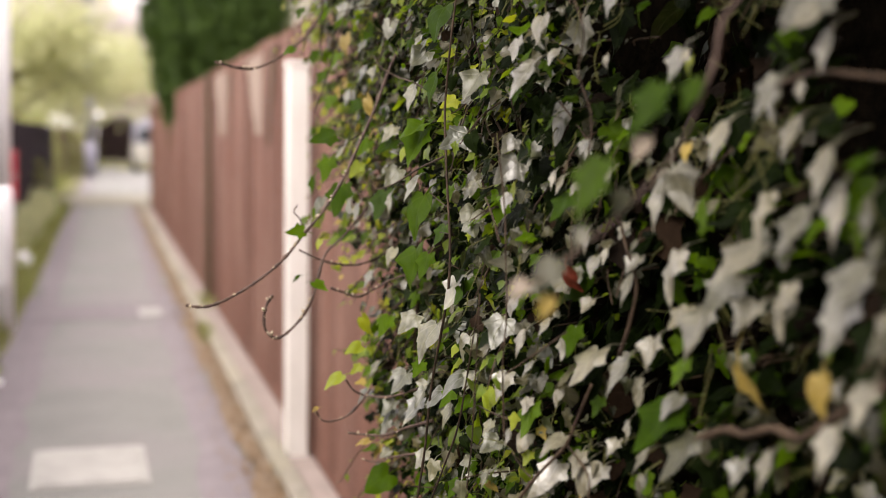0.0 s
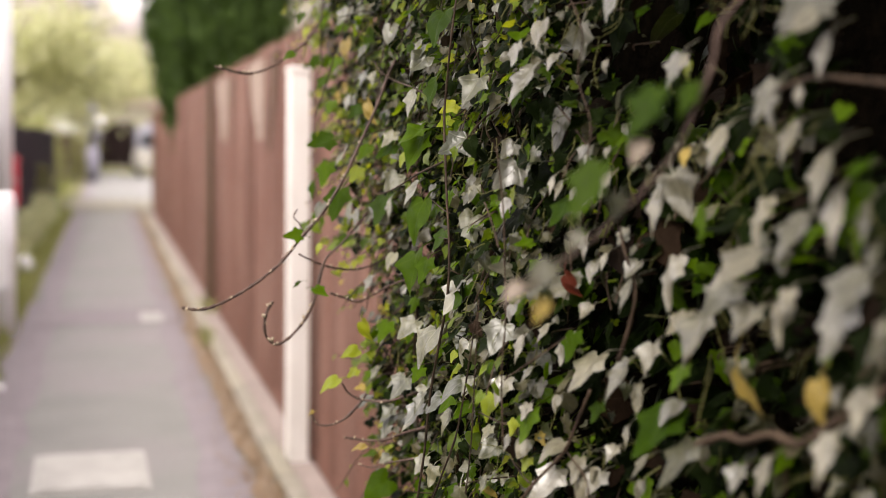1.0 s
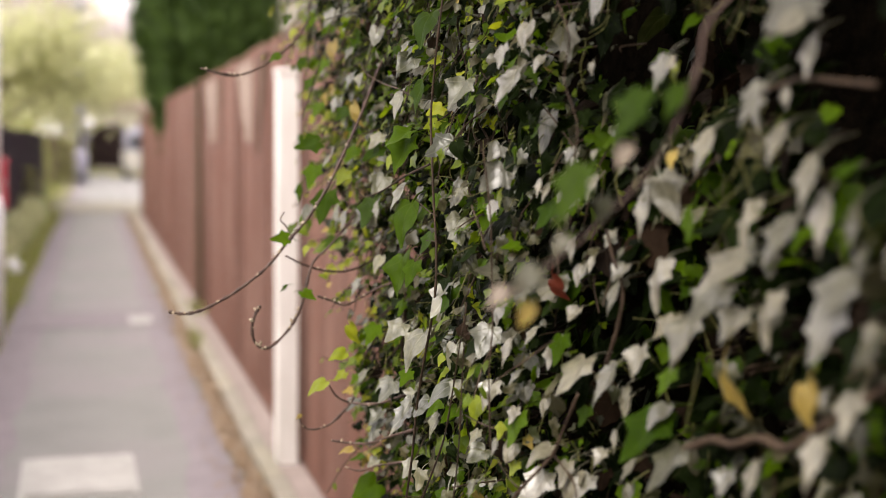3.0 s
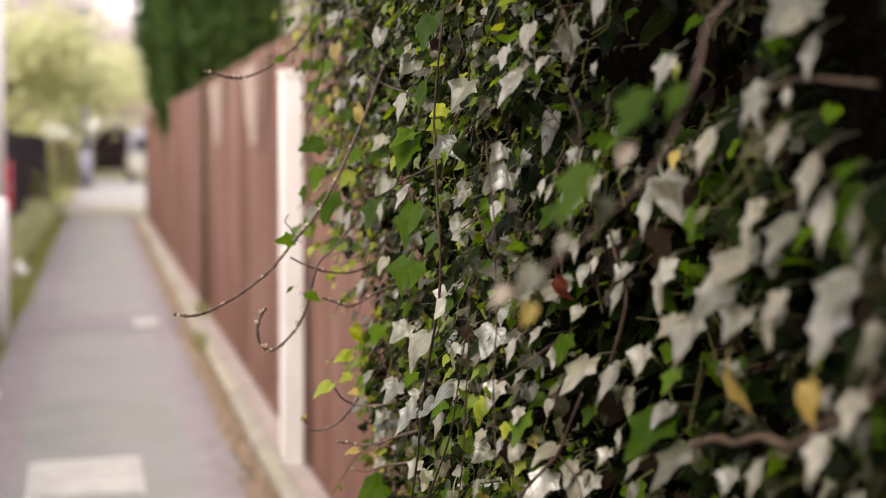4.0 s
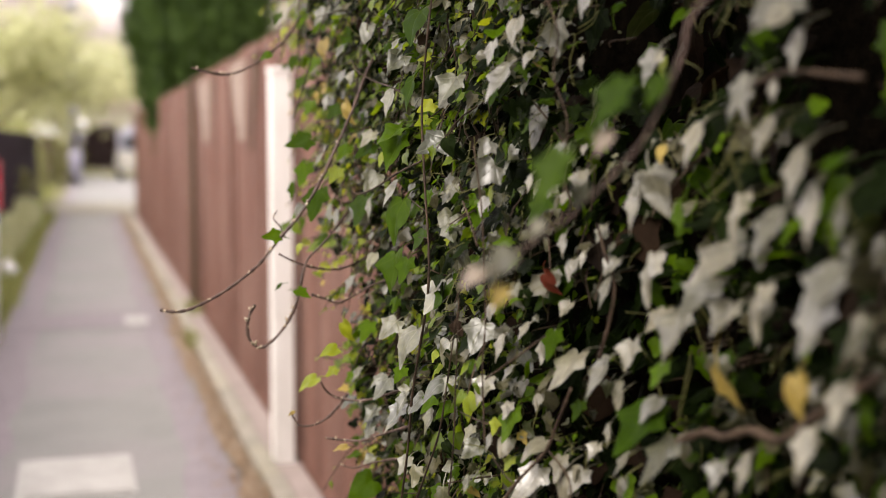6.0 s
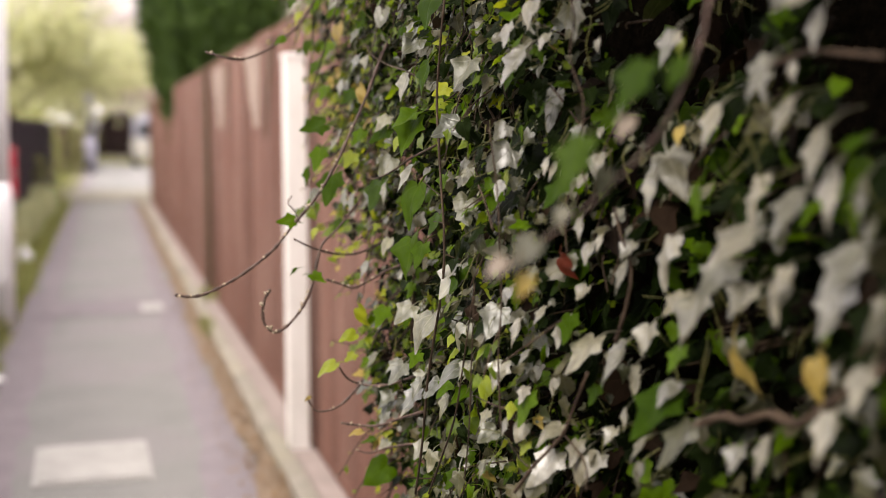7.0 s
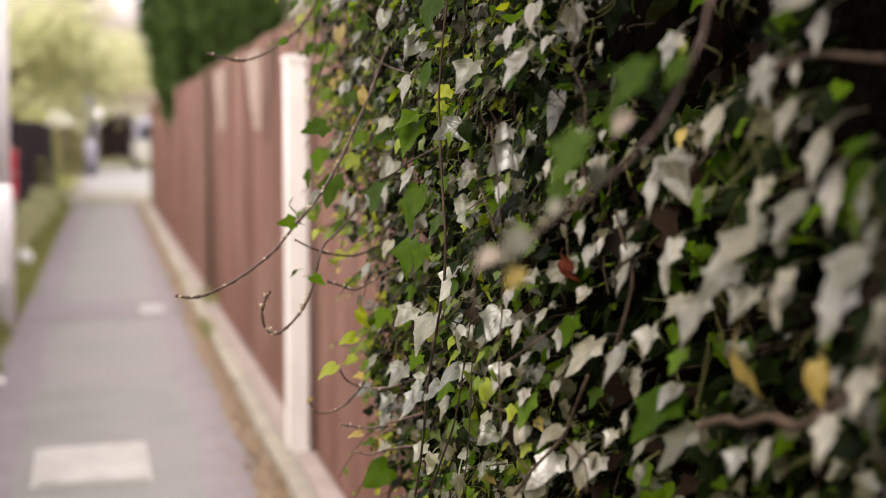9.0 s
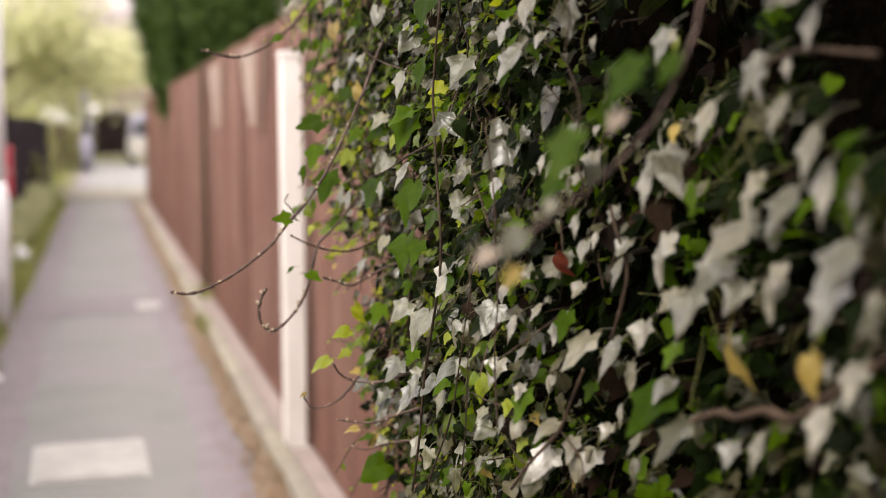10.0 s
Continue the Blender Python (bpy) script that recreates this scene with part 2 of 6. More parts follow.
def lathe(profile, n=24):
    """A turned solid from (radius, height) pairs, closed at both ends."""
    bm = bmesh.new()
    rings = [[bm.verts.new((r * math.cos(2 * math.pi * k / n), r * math.sin(2 * math.pi * k / n), z)) for k in range(n)] for r, z in profile]
    for a, b in zip(rings, rings[1:]):
        for k in range(n):
            bm.faces.new((a[k], a[(k + 1) % n], b[(k + 1) % n], b[k]))
    bm.faces.new(rings[0][::-1])
    bm.faces.new(rings[-1])
    return bm


def glide(points, steps=6):
    """A smooth line through the given places."""
    ps = [Vector(p) for p in points]
    ps = [2 * ps[0] - ps[1], *ps, 2 * ps[-1] - ps[-2]]
    out = []
    for a, b, c, d in zip(ps, ps[1:], ps[2:], ps[3:]):
        for k in range(steps):
            t = k / steps
            out.append(0.5 * (2 * b + (c - a) * t + (2 * a - 5 * b + 4 * c - d) * t * t + (3 * b - a - 3 * c + d) * t ** 3))
    return out + [ps[-2]]


def tube(bm, line, r0, r1, n=6, knots=0.0, rng=None):
    """A stem along a line, tapering from r0 to r1, with swollen knots where leaves have sat."""
    rings = []
    for k, p in enumerate(line):
        ahead = (line[min(k + 1, len(line) - 1)] - line[max(k - 1, 0)]).normalized()
        side = ahead.orthogonal().normalized()
        over = ahead.cross(side)
        r = r0 + (r1 - r0) * k / max(1, len(line) - 1)
        if knots and rng and rng.random() < 0.22:
            r *= 1 + knots
        rings.append([bm.verts.new(p + r * (math.cos(2 * math.pi * j / n) * side + math.sin(2 * math.pi * j / n) * over)) for j in range(n)])
    # keep neighbouring rings turned alike
    for a, b in zip(rings, rings[1:]):
        shift = min(range(n), key=lambda s: (a[0].co - b[s].co).length)
        b[:] = b[shift:] + b[:shift]
        for j in range(n):
            bm.faces.new((a[j], a[(j + 1) % n], b[(j + 1) % n], b[j]))
    bm.faces.new(rings[0][::-1])
    bm.faces.new(rings[-1])
    return bm


def soup(name, verts, faces, uvs, material, parent, label=""):
    """One mesh out of arrays: triangles with a leaf coordinate at each corner."""
    me = bpy.data.meshes.new(name)
    me.vertices.add(len(verts))
    me.vertices.foreach_set("co", np.asarray(verts, np.float32).ravel())
    n = len(faces)
    me.loops.add(3 * n)
    me.loops.foreach_set("vertex_index", np.asarray(faces, np.int32).ravel())
    me.polygons.add(n)
    me.polygons.foreach_set("loop_start", np.arange(0, 3 * n, 3, dtype=np.int32))
    me.polygons.foreach_set("use_smooth", np.ones(n, bool))
    me.update(calc_edges=True)
    layer = me.uv_layers.new(name="UVMap")
    layer.data.foreach_set("uv", np.asarray(uvs, np.float32)[np.asarray(faces).ravel()].ravel())
    me.materials.append(material)
    ob = new(name, me)
    if parent:
        ob.parent = parent
    return tagged(ob, label)


def scatter(name, shapes, frames, material, parent, label=""):
    """Many small leaves as one mesh: frames are (shape, place, side, along, out, size)."""
    vs, fs, us, at = [], [], [], 0
    for k, p, s, d, n, size in frames:
        v, f, u = shapes[k]
        basis = np.stack([s, d, n]) * size
        vs.append(v @ basis + p)
        fs.append(f + at)
        us.append(u)
        at += len(v)
    return soup(name, np.concatenate(vs), np.concatenate(fs), np.concatenate(us), material, parent, label)


# ---- the shapes of an ivy leaf ----
def ivy_shape(half, fold, droop, wave, stalk, seed, steps=(0.55,)):
    """Arrays of one leaf of length 1 along y from its stalk's end, facing z: outline from one half, inner rings, and its stalk."""
    rng = np.random.RandomState(seed)
    right = np.array(half)
    left = right[1:-1][::-1] * (-1, 1)
    left = left * (1 + rng.uniform(-0.08, 0.08, left.shape))
    rim = np.concatenate([right, left])
    mid = np.array([0, 0.34])
    rings = np.concatenate([rim] + [mid + (rim - mid) * k for k in steps] + [mid[None]])
    n = len(rim)
    x, y = rings.T
    r = np.hypot(x, y - 0.3)
    z = fold * np.sqrt(x * x + 0.006) - droop * np.clip(y, 0, 1) ** 2 - 0.35 * droop * x ** 2 + wave * r ** 2 * np.sin(3.1 * np.arctan2(x, y - 0.3) + rng.uniform(0, 6)) * 1.1 + 0.03 * np.sin(9 * x + 7 * y + seed)
    v = np.c_[x, y, z]
    f, last = [], n * len(steps)
    for o in range(0, last, n):
        f += [(o + k, o + (k + 1) % n, o + n + k) for k in range(n)] + [(o + (k + 1) % n, o + n + (k + 1) % n, o + n + k) for k in range(n)]
    f += [(last + k, last + (k + 1) % n, last + n) for k in range(n)]
    uv = rings.copy()
    if stalk:
        path = np.array([(0, 0.03, 0.0), (0.02, -0.28 * stalk, -0.1 * stalk), (0.05, -0.6 * stalk, -0.38 * stalk)])
        at = len(v)
        w = 0.022
        tri = np.array([(w, 0, 0), (-w, 0, 0), (0, 0, -1.6 * w)])
        v = np.concatenate([v, *(p + tri for p in path)])
        uv = np.concatenate([uv, np.zeros((9, 2))])
        for a in (at, at + 3):
            for j in range(3):
                q = (j + 1) % 3
                f += [(a + j, a + q, a + 3 + j), (a + q, a + 3 + q, a + 3 + j)]
    return v.astype(np.float64), np.array(f, np.int32), uv


LOBED = [(0, 0.04), (0.13, -0.07), (0.28, -0.1), (0.37, -0.02), (0.39, 0.09), (0.43, 0.18), (0.53, 0.3), (0.43, 0.38), (0.32, 0.45), (0.25, 0.6), (0.165, 0.77), (0.08, 0.9), (0, 1.0)]
SLIM = [(0, 0.02), (0.1, -0.06), (0.24, -0.05), (0.27, 0.1), (0.25, 0.2), (0.42, 0.36), (0.28, 0.45), (0.17, 0.52), (0.14, 0.68), (0.07, 0.87), (0, 1.0)]
HEART = [(0, 0.05), (0.12, -0.05), (0.28, -0.06), (0.4, 0.06), (0.44, 0.2), (0.42, 0.36), (0.34, 0.52), (0.24, 0.68), (0.14, 0.82), (0.06, 0.93), (0, 1.0)]
BROAD = [(0, 0.05), (0.16, -0.08), (0.34, -0.12), (0.44, 0.0), (0.47, 0.13), (0.57, 0.25), (0.53, 0.38), (0.42, 0.5), (0.31, 0.64), (0.15, 0.85), (0, 0.98)]
KINDS_OF_LEAF = [
    (LOBED, 0.10, 0.12, 0.14, 0.9, 1), (LOBED, 0.28, 0.25, 0.2, 0.9, 2), (SLIM, 0.2, 0.18, 0.12, 1.0, 3), (BROAD, 0.05, 0.3, 0.22, 0.9, 4),
    (HEART, 0.12, 0.15, 0.1, 0.8, 5), (SLIM, -0.15, 0.35, 0.25, 1.0, 6), (LOBED, -0.18, 0.4, 0.3, 0.8, 7), (BROAD, 0.35, 0.1, 0.18, 0.9, 8),
]
SHAPES = [ivy_shape(*k) for k in KINDS_OF_LEAF]
FINE_SHAPES = [ivy_shape(*k, steps=(0.82, 0.6, 0.36)) for k in KINDS_OF_LEAF]
BLADE = (np.array([(-0.06, 0, 0), (0.06, 0, 0), (0.04, 0.55, 0.04), (-0.04, 0.55, 0.04), (0, 1, 0.16)], float), np.array([(0, 1, 2), (0, 2, 3), (3, 2, 4)]), np.array([(-0.06, 0.1), (0.06, 0.1), (0.04, 0.55), (-0.04, 0.55), (0, 1)], float))
OVAL = (np.array([(0, 0, 0), (0.3, 0.35, 0.05), (0.22, 0.75, 0.02), (0, 1, -0.06), (-0.22, 0.75, 0.02), (-0.3, 0.35, 0.05)], float), np.array([(0, 1, 5), (1, 2, 5), (2, 4, 5), (2, 3, 4)]), np.array([(0, 0), (0.3, 0.35), (0.22, 0.75), (0, 1), (-0.22, 0.75), (-0.3, 0.35)], float))
SPRAY = (np.array([(0, 0, 0), (0.16, 0.3, 0.05), (0.05, 0.4, 0), (0.2, 0.65, 0.03), (0, 1, -0.05), (-0.2, 0.6, 0.03), (-0.05, 0.4, 0), (-0.16, 0.25, 0.05)], float), np.array([(0, 1, 2), (0, 2, 6), (0, 6, 7), (2, 3, 4), (2, 4, 6), (6, 4, 5)]), np.array([(0.3, 0.3)] * 8, float))


def leaf_frame(n, d):
    n = n / np.linalg.norm(n)
    d = d - n * (d @ n)
    d = d / np.linalg.norm(d)
    return np.cross(d, n), d, n


def mesh_of(shape, name, material):
    v, f, u = shape
    ob = soup(name, v, f, u, material, None)
    me = ob.data
    bpy.data.objects.remove(ob)
    return me


# ---- ground, path and what lies on it ----
def ground_sheet():
    bm = bmesh.new()
    bmesh.ops.create_grid(bm, x_segments=8, y_segments=8, size=900, matrix=Matrix.Translation((0, 300, -0.03)))
    return tagged(part("ground", bm, EARTH), "rough grassy earth beside the path", "ground", kind="structure")


def footpath():
    bm = bmesh.new()
    rng = random.Random(4)
    ys = [-6 + 0.5 * k for k in range(120)]
    rows = []
    for y in ys:
        left = -0.6 + 0.03 * noise.noise((y * 0.8, 3, 1)) + 0.01 * rng.uniform(-1, 1)
        rows.append([bm.verts.new((x, y, z)) for x, z in ((left, -0.03), (left + 0.02, -0.002), (-0.2, 0.003), (0.15, 0.004), (0.45, 0.001), (0.6, -0.006), (0.62, -0.03))])
    for a, b in zip(rows, rows[1:]):
        for j in range(6):
            bm.faces.new((a[j], a[j + 1], b[j + 1], b[j]))
    return tagged(smooth(part("path", bm, ASPHALT)), "narrow worn grey asphalt footpath", "footpath", kind="structure")


def edge_strip(name, x0, x1, y0, y1, z, material, label, seed, step=0.25, wobble=0.05):
    """A ragged strip lying along the path."""
    bm = bmesh.new()
    rows = []
    for k in range(int((y1 - y0) / step) + 1):
        y = y0 + k * step
        w = wobble * noise.noise((y * 1.7, seed, 0.3))
        u = wobble * noise.noise((y * 2.3, seed + 5, 0.3))
        rows.append([bm.verts.new((x0 + w, y, z)), bm.verts.new(((x0 + x1 + w) / 2, y, z + 0.008)), bm.verts.new((x1 + u, y, z))])
    for a, b in zip(rows, rows[1:]):
        for j in range(2):
            bm.faces.new((a[j], a[j + 1], b[j + 1], b[j]))
    return tagged(part(name, bm, material), label, "ground", kind="structure")


def leaf_litter():
    """Brown leaf scraps, thick at the kerb and thinning out over the asphalt."""
    rng = np.random.RandomState(17)
    frames = []
    for _ in range(2300):
        y = 3.4 + 20 * rng.rand() ** 1.6
        x = 0.65 - abs(rng.normal(0, 0.085)) * (0.6 + 0.8 * noise.noise((y * 0.9, 4, 2)) ** 2 + 0.4)
        s, d, n = leaf_frame(np.array((0, 0, 1.0)) + rng.normal(0, 0.25, 3), np.r_[rng.normal(0, 1, 2), 0])
        frames.append((0, np.array((x, y, 0.013 + 0.012 * rng.rand())), s, d, n, rng.uniform(0.012, 0.038)))
    ob = scatter("leaf_litter", [OVAL], frames, LITTER_LEAF, None)
    return tagged(ob, "dry brown leaf scraps along the kerb", "leaf litter", kind="stuff")


def rough_patch(name, x, y, w, l, z, material, label, category, thick=0.006, kind="structure"):
    bm = boxed(-w / 2, w / 2, -l / 2, l / 2, 0, thick, bevel=min(0.02, thick * 0.45))
    ob = part(name, bm, material)
    ob.matrix_basis = pose(x, y, z)
    return tagged(ob, label, category, kind=kind)


def inspection_cover():
    top = new("inspection_cover")
    part("frame", box(boxed(-0.225, 0.225, -0.3, 0.3, -0.02, 0.002), -0.205, 0.205, -0.28, 0.28, -0.01, 0.0035), CONCRETE, top)
    part("lid", boxed(-0.2, 0.2, -0.275, 0.275, -0.01, 0.012, bevel=0.005), CONCRETE, top, "pale weathered concrete lid")
    top.matrix_basis = pose(-0.065, 5.07, 0.008, 0, 0, 1.0)
    return tagged(top, "pale rectangular concrete inspection cover set in the asphalt path", "manhole cover")


def kerb():
    top = new("kerb")
    me = None
    rng = random.Random(8)
    for k in range(28):
        if me is None:
            first = part("kerb_stone", boxed(-0.036, 0.036, -0.452, 0.452, -0.08, 0.045, bevel=0.008), KERBSTONE, top)
            me, ob = first.data, first
        else:
            ob = part("kerb_stone", me, None, top)
        ob.matrix_basis = pose(0.684 + rng.uniform(-0.006, 0.006), -1.2 + 0.912 * k, rng.uniform(-0.006, 0.006), rng.uniform(-0.4, 0.4), rng.uniform(-2, 2), rng.uniform(-0.3, 0.3))
    return tagged(top, "pale lichened concrete kerb stones along the fence foot", "kerb", kind="structure")


# ---- the tall fence ----
def board_fence(y0, y1, height, label, seed, width=0.15, jitter=0.012):
    top = new("board_fence")
    rng = random.Random(seed)
    me = None
    y = y0
    while y < y1:
        if me is None:
            first = part("board", boxed(-0.011, 0.011, -width / 2 + 0.003, width / 2 - 0.003, 0.05, height, bevel=0.003), FENCE_WOOD, top)
            me, ob = first.data, first
        else:
            ob = part("board", me, None, top)
        ob.matrix_basis = pose(0.85 + rng.uniform(-0.006, 0.006), y + width / 2, rng.uniform(-jitter, jitter), 0.0, rng.uniform(-0.3, 0.3), rng.uniform(-1.6, 1.6))
        y += width
    for z in (0.35, height / 2, height - 0.3):
        part("rail", boxed(0.868, 0.93, y0, y1, z - 0.04, z + 0.04, bevel=0.005), FENCE_DARK, top)
    part("gravel_board", boxed(0.842, 0.866, y0, y1, -0.03, 0.075, bevel=0.004), FENCE_WOOD, top)
    return tagged(top, label, "fence")


def fence_post(y):
    bm = boxed(0.795, 0.87, y - 0.1, y + 0.1, -0.03, 1.84, bevel=0.008)
    return tagged(part("fence_post", bm, FENCE_DARK), "dark weathered timber post against the stained fence", "post")


def bare_streak(y, width, z0, z1, lean, seed):
    """A tapering, ragged streak on the boards, of bleached bare wood; also used for the dark ones."""
    rng = random.Random(seed)
    bm = bmesh.new()
    rows = []
    for k in range(9):
        f = k / 8
        w = width * (0.35 + 0.65 * f) * (0.85 + 0.3 * rng.random()) / 2
        c = y + lean * (1 - f) + rng.uniform(-0.01, 0.01)
        z = z0 + (z1 - z0) * f
        rows.append([bm.verts.new((x, c + s * w, z)) for s in (-1, 1) for x in (0.829, 0.834)])
    for a, b in zip(rows, rows[1:]):
        for i, j in ((0, 2), (2, 3), (3, 1), (1, 0)):
            bm.faces.new((a[i], a[j], b[j], b[i]))
    bm.faces.new([rows[0][i] for i in (1, 3, 2, 0)])
    bm.faces.new([rows[-1][i] for i in (0, 2, 3, 1)])
    return bm


def white_post():
    top = new("gate_post")
    part("shaft", boxed(-0.044, 0.044, -0.044, 0.044, 0, 1.63, bevel=0.008), WHITE_PAINT, top)
    part("cap", boxed(-0.05, 0.05, -0.05, 0.05, 1.63, 1.655, bevel=0.01), WHITE_PAINT, top)
    top.matrix_basis = pose(0.767, 5.05, 0.0)
    return tagged(top, "white painted square timber post with a flat cap before the fence", "post")


# ---- lamp posts, black fence, bin, litter ----
def lamp_post(paint):
    top = new("lamp_post")
    smooth(part("shaft", lathe([(0.062, 1.0), (0.058, 3.0), (0.05, 5.0), (0.05, 5.02)], 28), paint, top))
    smooth(part("base", lathe([(0.085, -0.05), (0.085, 0.86), (0.083, 0.9), (0.072, 0.97), (0.063, 1.01)], 28), paint, top))
    part("door", boxed(-0.04, 0.04, -0.09, -0.078, 0.35, 0.8, bevel=0.004), paint, top)
    part("lantern", boxed(-0.1, 0.1, -0.28, 0.12, 5.0, 5.12, bevel=0.03), paint, top)
    return tagged(top, "grey-white painted steel lamp post in the grass verge", "lamp post", "lamp posts along the path")


def picket_fence(y0, y1, x, height, paint, label):
    top = new("picket_fence")
    rng = random.Random(31)
    me, y = None, y0
    while y < y1:
        if me is None:
            bm = boxed(-0.012, 0.012, -0.055, 0.055, 0.02, height, bevel=0.004)
            first = part("picket", bm, paint, top)
            me, ob = first.data, first
        else:
            ob = part("picket", me, None, top)
        ob.matrix_basis = pose(x, y, rng.uniform(-0.02, 0.02), 0, rng.uniform(-0.6, 0.6), rng.uniform(-2, 2))
        y += 0.128
    for z in (0.3, height - 0.25):
        part("rail", boxed(x - 0.06, x - 0.013, y0, y1, z - 0.04, z + 0.04, bevel=0.005), paint, top)
    return tagged(top, label, "fence")


def litter_bin():
    top = new("litter_bin")
    part("body", boxed(-0.12, 0.12, -0.13, 0.13, 0.62, 1.1, bevel=0.03), RED_PAINT, top)
    part("lid", boxed(-0.13, 0.13, -0.145, 0.145, 1.1, 1.18, bevel=0.03), RED_PAINT, top)
    part("band", boxed(-0.123, 0.123, -0.134, -0.131, 0.9, 0.92), WHITE_PLASTIC, top, "white stripe")
    smooth(part("post", lathe([(0.03, 0), (0.03, 0.66)], 12), BLACK_PAINT, top))
    top.matrix_basis = pose(-1.04, 14.2, -0.03)
    return tagged(top, "small red litter bin on a post before the black fence", "litter bin")


def crumpled(name, size, squash, seed, material, label, category, at):
    bm = bmesh.new()
    bmesh.ops.create_icosphere(bm, subdivisions=3, radius=1)
    for v in bm.verts:
        k = 1 + 0.35 * noise.noise(v.co * 1.7 + Vector((seed, 0, 0))) + 0.12 * noise.noise(v.co * 5)
        v.co = Vector((v.co.x * size * k, v.co.y * size * k, max(-0.45, v.co.z) * size * squash * k))
    low = min(v.co.z for v in bm.verts)
    ob = part(name, bm, material)
    ob.matrix_basis = pose(at[0], at[1], at[2] - low)
    return tagged(ob, label, category)


# ---- trees ----
def conifer(x, y, z0, z1, radius):
    """An egg-shaped clipped cypress: thousands of upright sprays on a dark core."""
    top = new("conifer")
    smooth(part("trunk", lathe([(0.12, -0.05), (0.1, 1.0), (0.07, 3.0)], 10), BARK, top))
    rng = np.random.RandomState(5)
    frames = []

    def reach(h):
        f = (h - z0) / (z1 - z0)
        return radius * min(1.0, (max(h - z0, 0.0) / 2.2) ** 0.6) * min(1.0, max(0.0, (1 - f) / 0.5) ** 0.6 + 0.02)

    for _ in range(26000):
        h = z0 + (z1 - z0) * rng.rand() ** 1.25
        a = rng.uniform(0, 2 * math.pi)
        lump = 1 + 0.2 * noise.noise((5 * math.cos(a), 5 * math.sin(a), h * 0.6))
        r = reach(h) * lump * rng.uniform(0.8, 1.02)
        out = np.array((math.cos(a), math.sin(a), 0.0))
        p = out * r + (0, 0, h)
        d = np.array((0, 0, 1.0)) * rng.uniform(0.5, 1.2) + out * rng.uniform(0.1, 0.6) + rng.normal(0, 0.25, 3)
        s, d, n = leaf_frame(out + rng.normal(0, 0.5, 3), d)
        frames.append((0, p, s, d, n, rng.uniform(0.08, 0.17)))
    scatter("crown", [SPRAY], frames, CONIFER_LEAF, top)
    bm = bmesh.new()
    bmesh.ops.create_icosphere(bm, subdivisions=4, radius=1)
    for v in bm.verts:
        h = z0 + 0.05 + (z1 - z0 - 0.1) * (v.co.z + 1) / 2
        flat = Vector((v.co.x, v.co.y, 0))
        flat = flat.normalized() * reach(h) * 0.82 if flat.length > 1e-4 else flat
        v.co = Vector((flat.x, flat.y, h))
    part("core", bm, CONIFER_LEAF, top)
    top.matrix_basis = pose(x, y, -0.03)
    return tagged(top, "dense dark green clipped cypress rising over the fence", "conifer")


def broad_tree(x, y, height, spread, low, count, seed, material, label, size=0.16, puff=0.34):
    """A spreading tree in young leaf: trunk, limbs, and leaves in loose clumps with gaps."""
    top = new("tree")
    rng = np.random.RandomState(seed)
    rr = random.Random(seed)
    trunk = bmesh.new()
    tube(trunk, glide([(0, 0, -0.1), (0.06, 0.03, height * 0.2), (-0.05, 0.06, height * 0.45), (0.05, 0, height * 0.8)]), 0.13, 0.03, 9)
    smooth(part("trunk", trunk, BARK, top))
    clumps = []
    for k in range(16):
        z = height * rr.uniform(0.25, 0.7)
        a = rr.uniform(0, 2 * math.pi)
        l = spread * rr.uniform(0.55, 1.0)
        end = Vector((math.cos(a) * l, math.sin(a) * l, low + (height - low) * rr.uniform(0.05, 0.95)))
        mid = end * 0.5 + Vector((0, 0, z * 0.6 + 0.2))
        line = glide([(0, 0, z), mid, end])
        smooth(part("limb", tube(bmesh.new(), line, 0.045, 0.01, 6), BARK, top))
        clumps += [p for p in line[4:]]
    frames = []
    for _ in range(count):
        c = clumps[rng.randint(len(clumps))]
        p = np.array(c) + rng.normal(0, puff, 3) * (1, 1, 0.8)
        p[2] = max(p[2], low)
        s, d, n = leaf_frame(rng.normal(0, 1, 3) + (0, 0, 0.7), rng.normal(0, 0.6, 3) + (0, 0, -0.6))
        frames.append((0, p, s, d, n, size * rng.uniform(0.6, 1.25)))
    scatter("crown", [OVAL], frames, material, top)
    top.matrix_basis = pose(x, y, -0.03)
    return tagged(top, label, "tree")


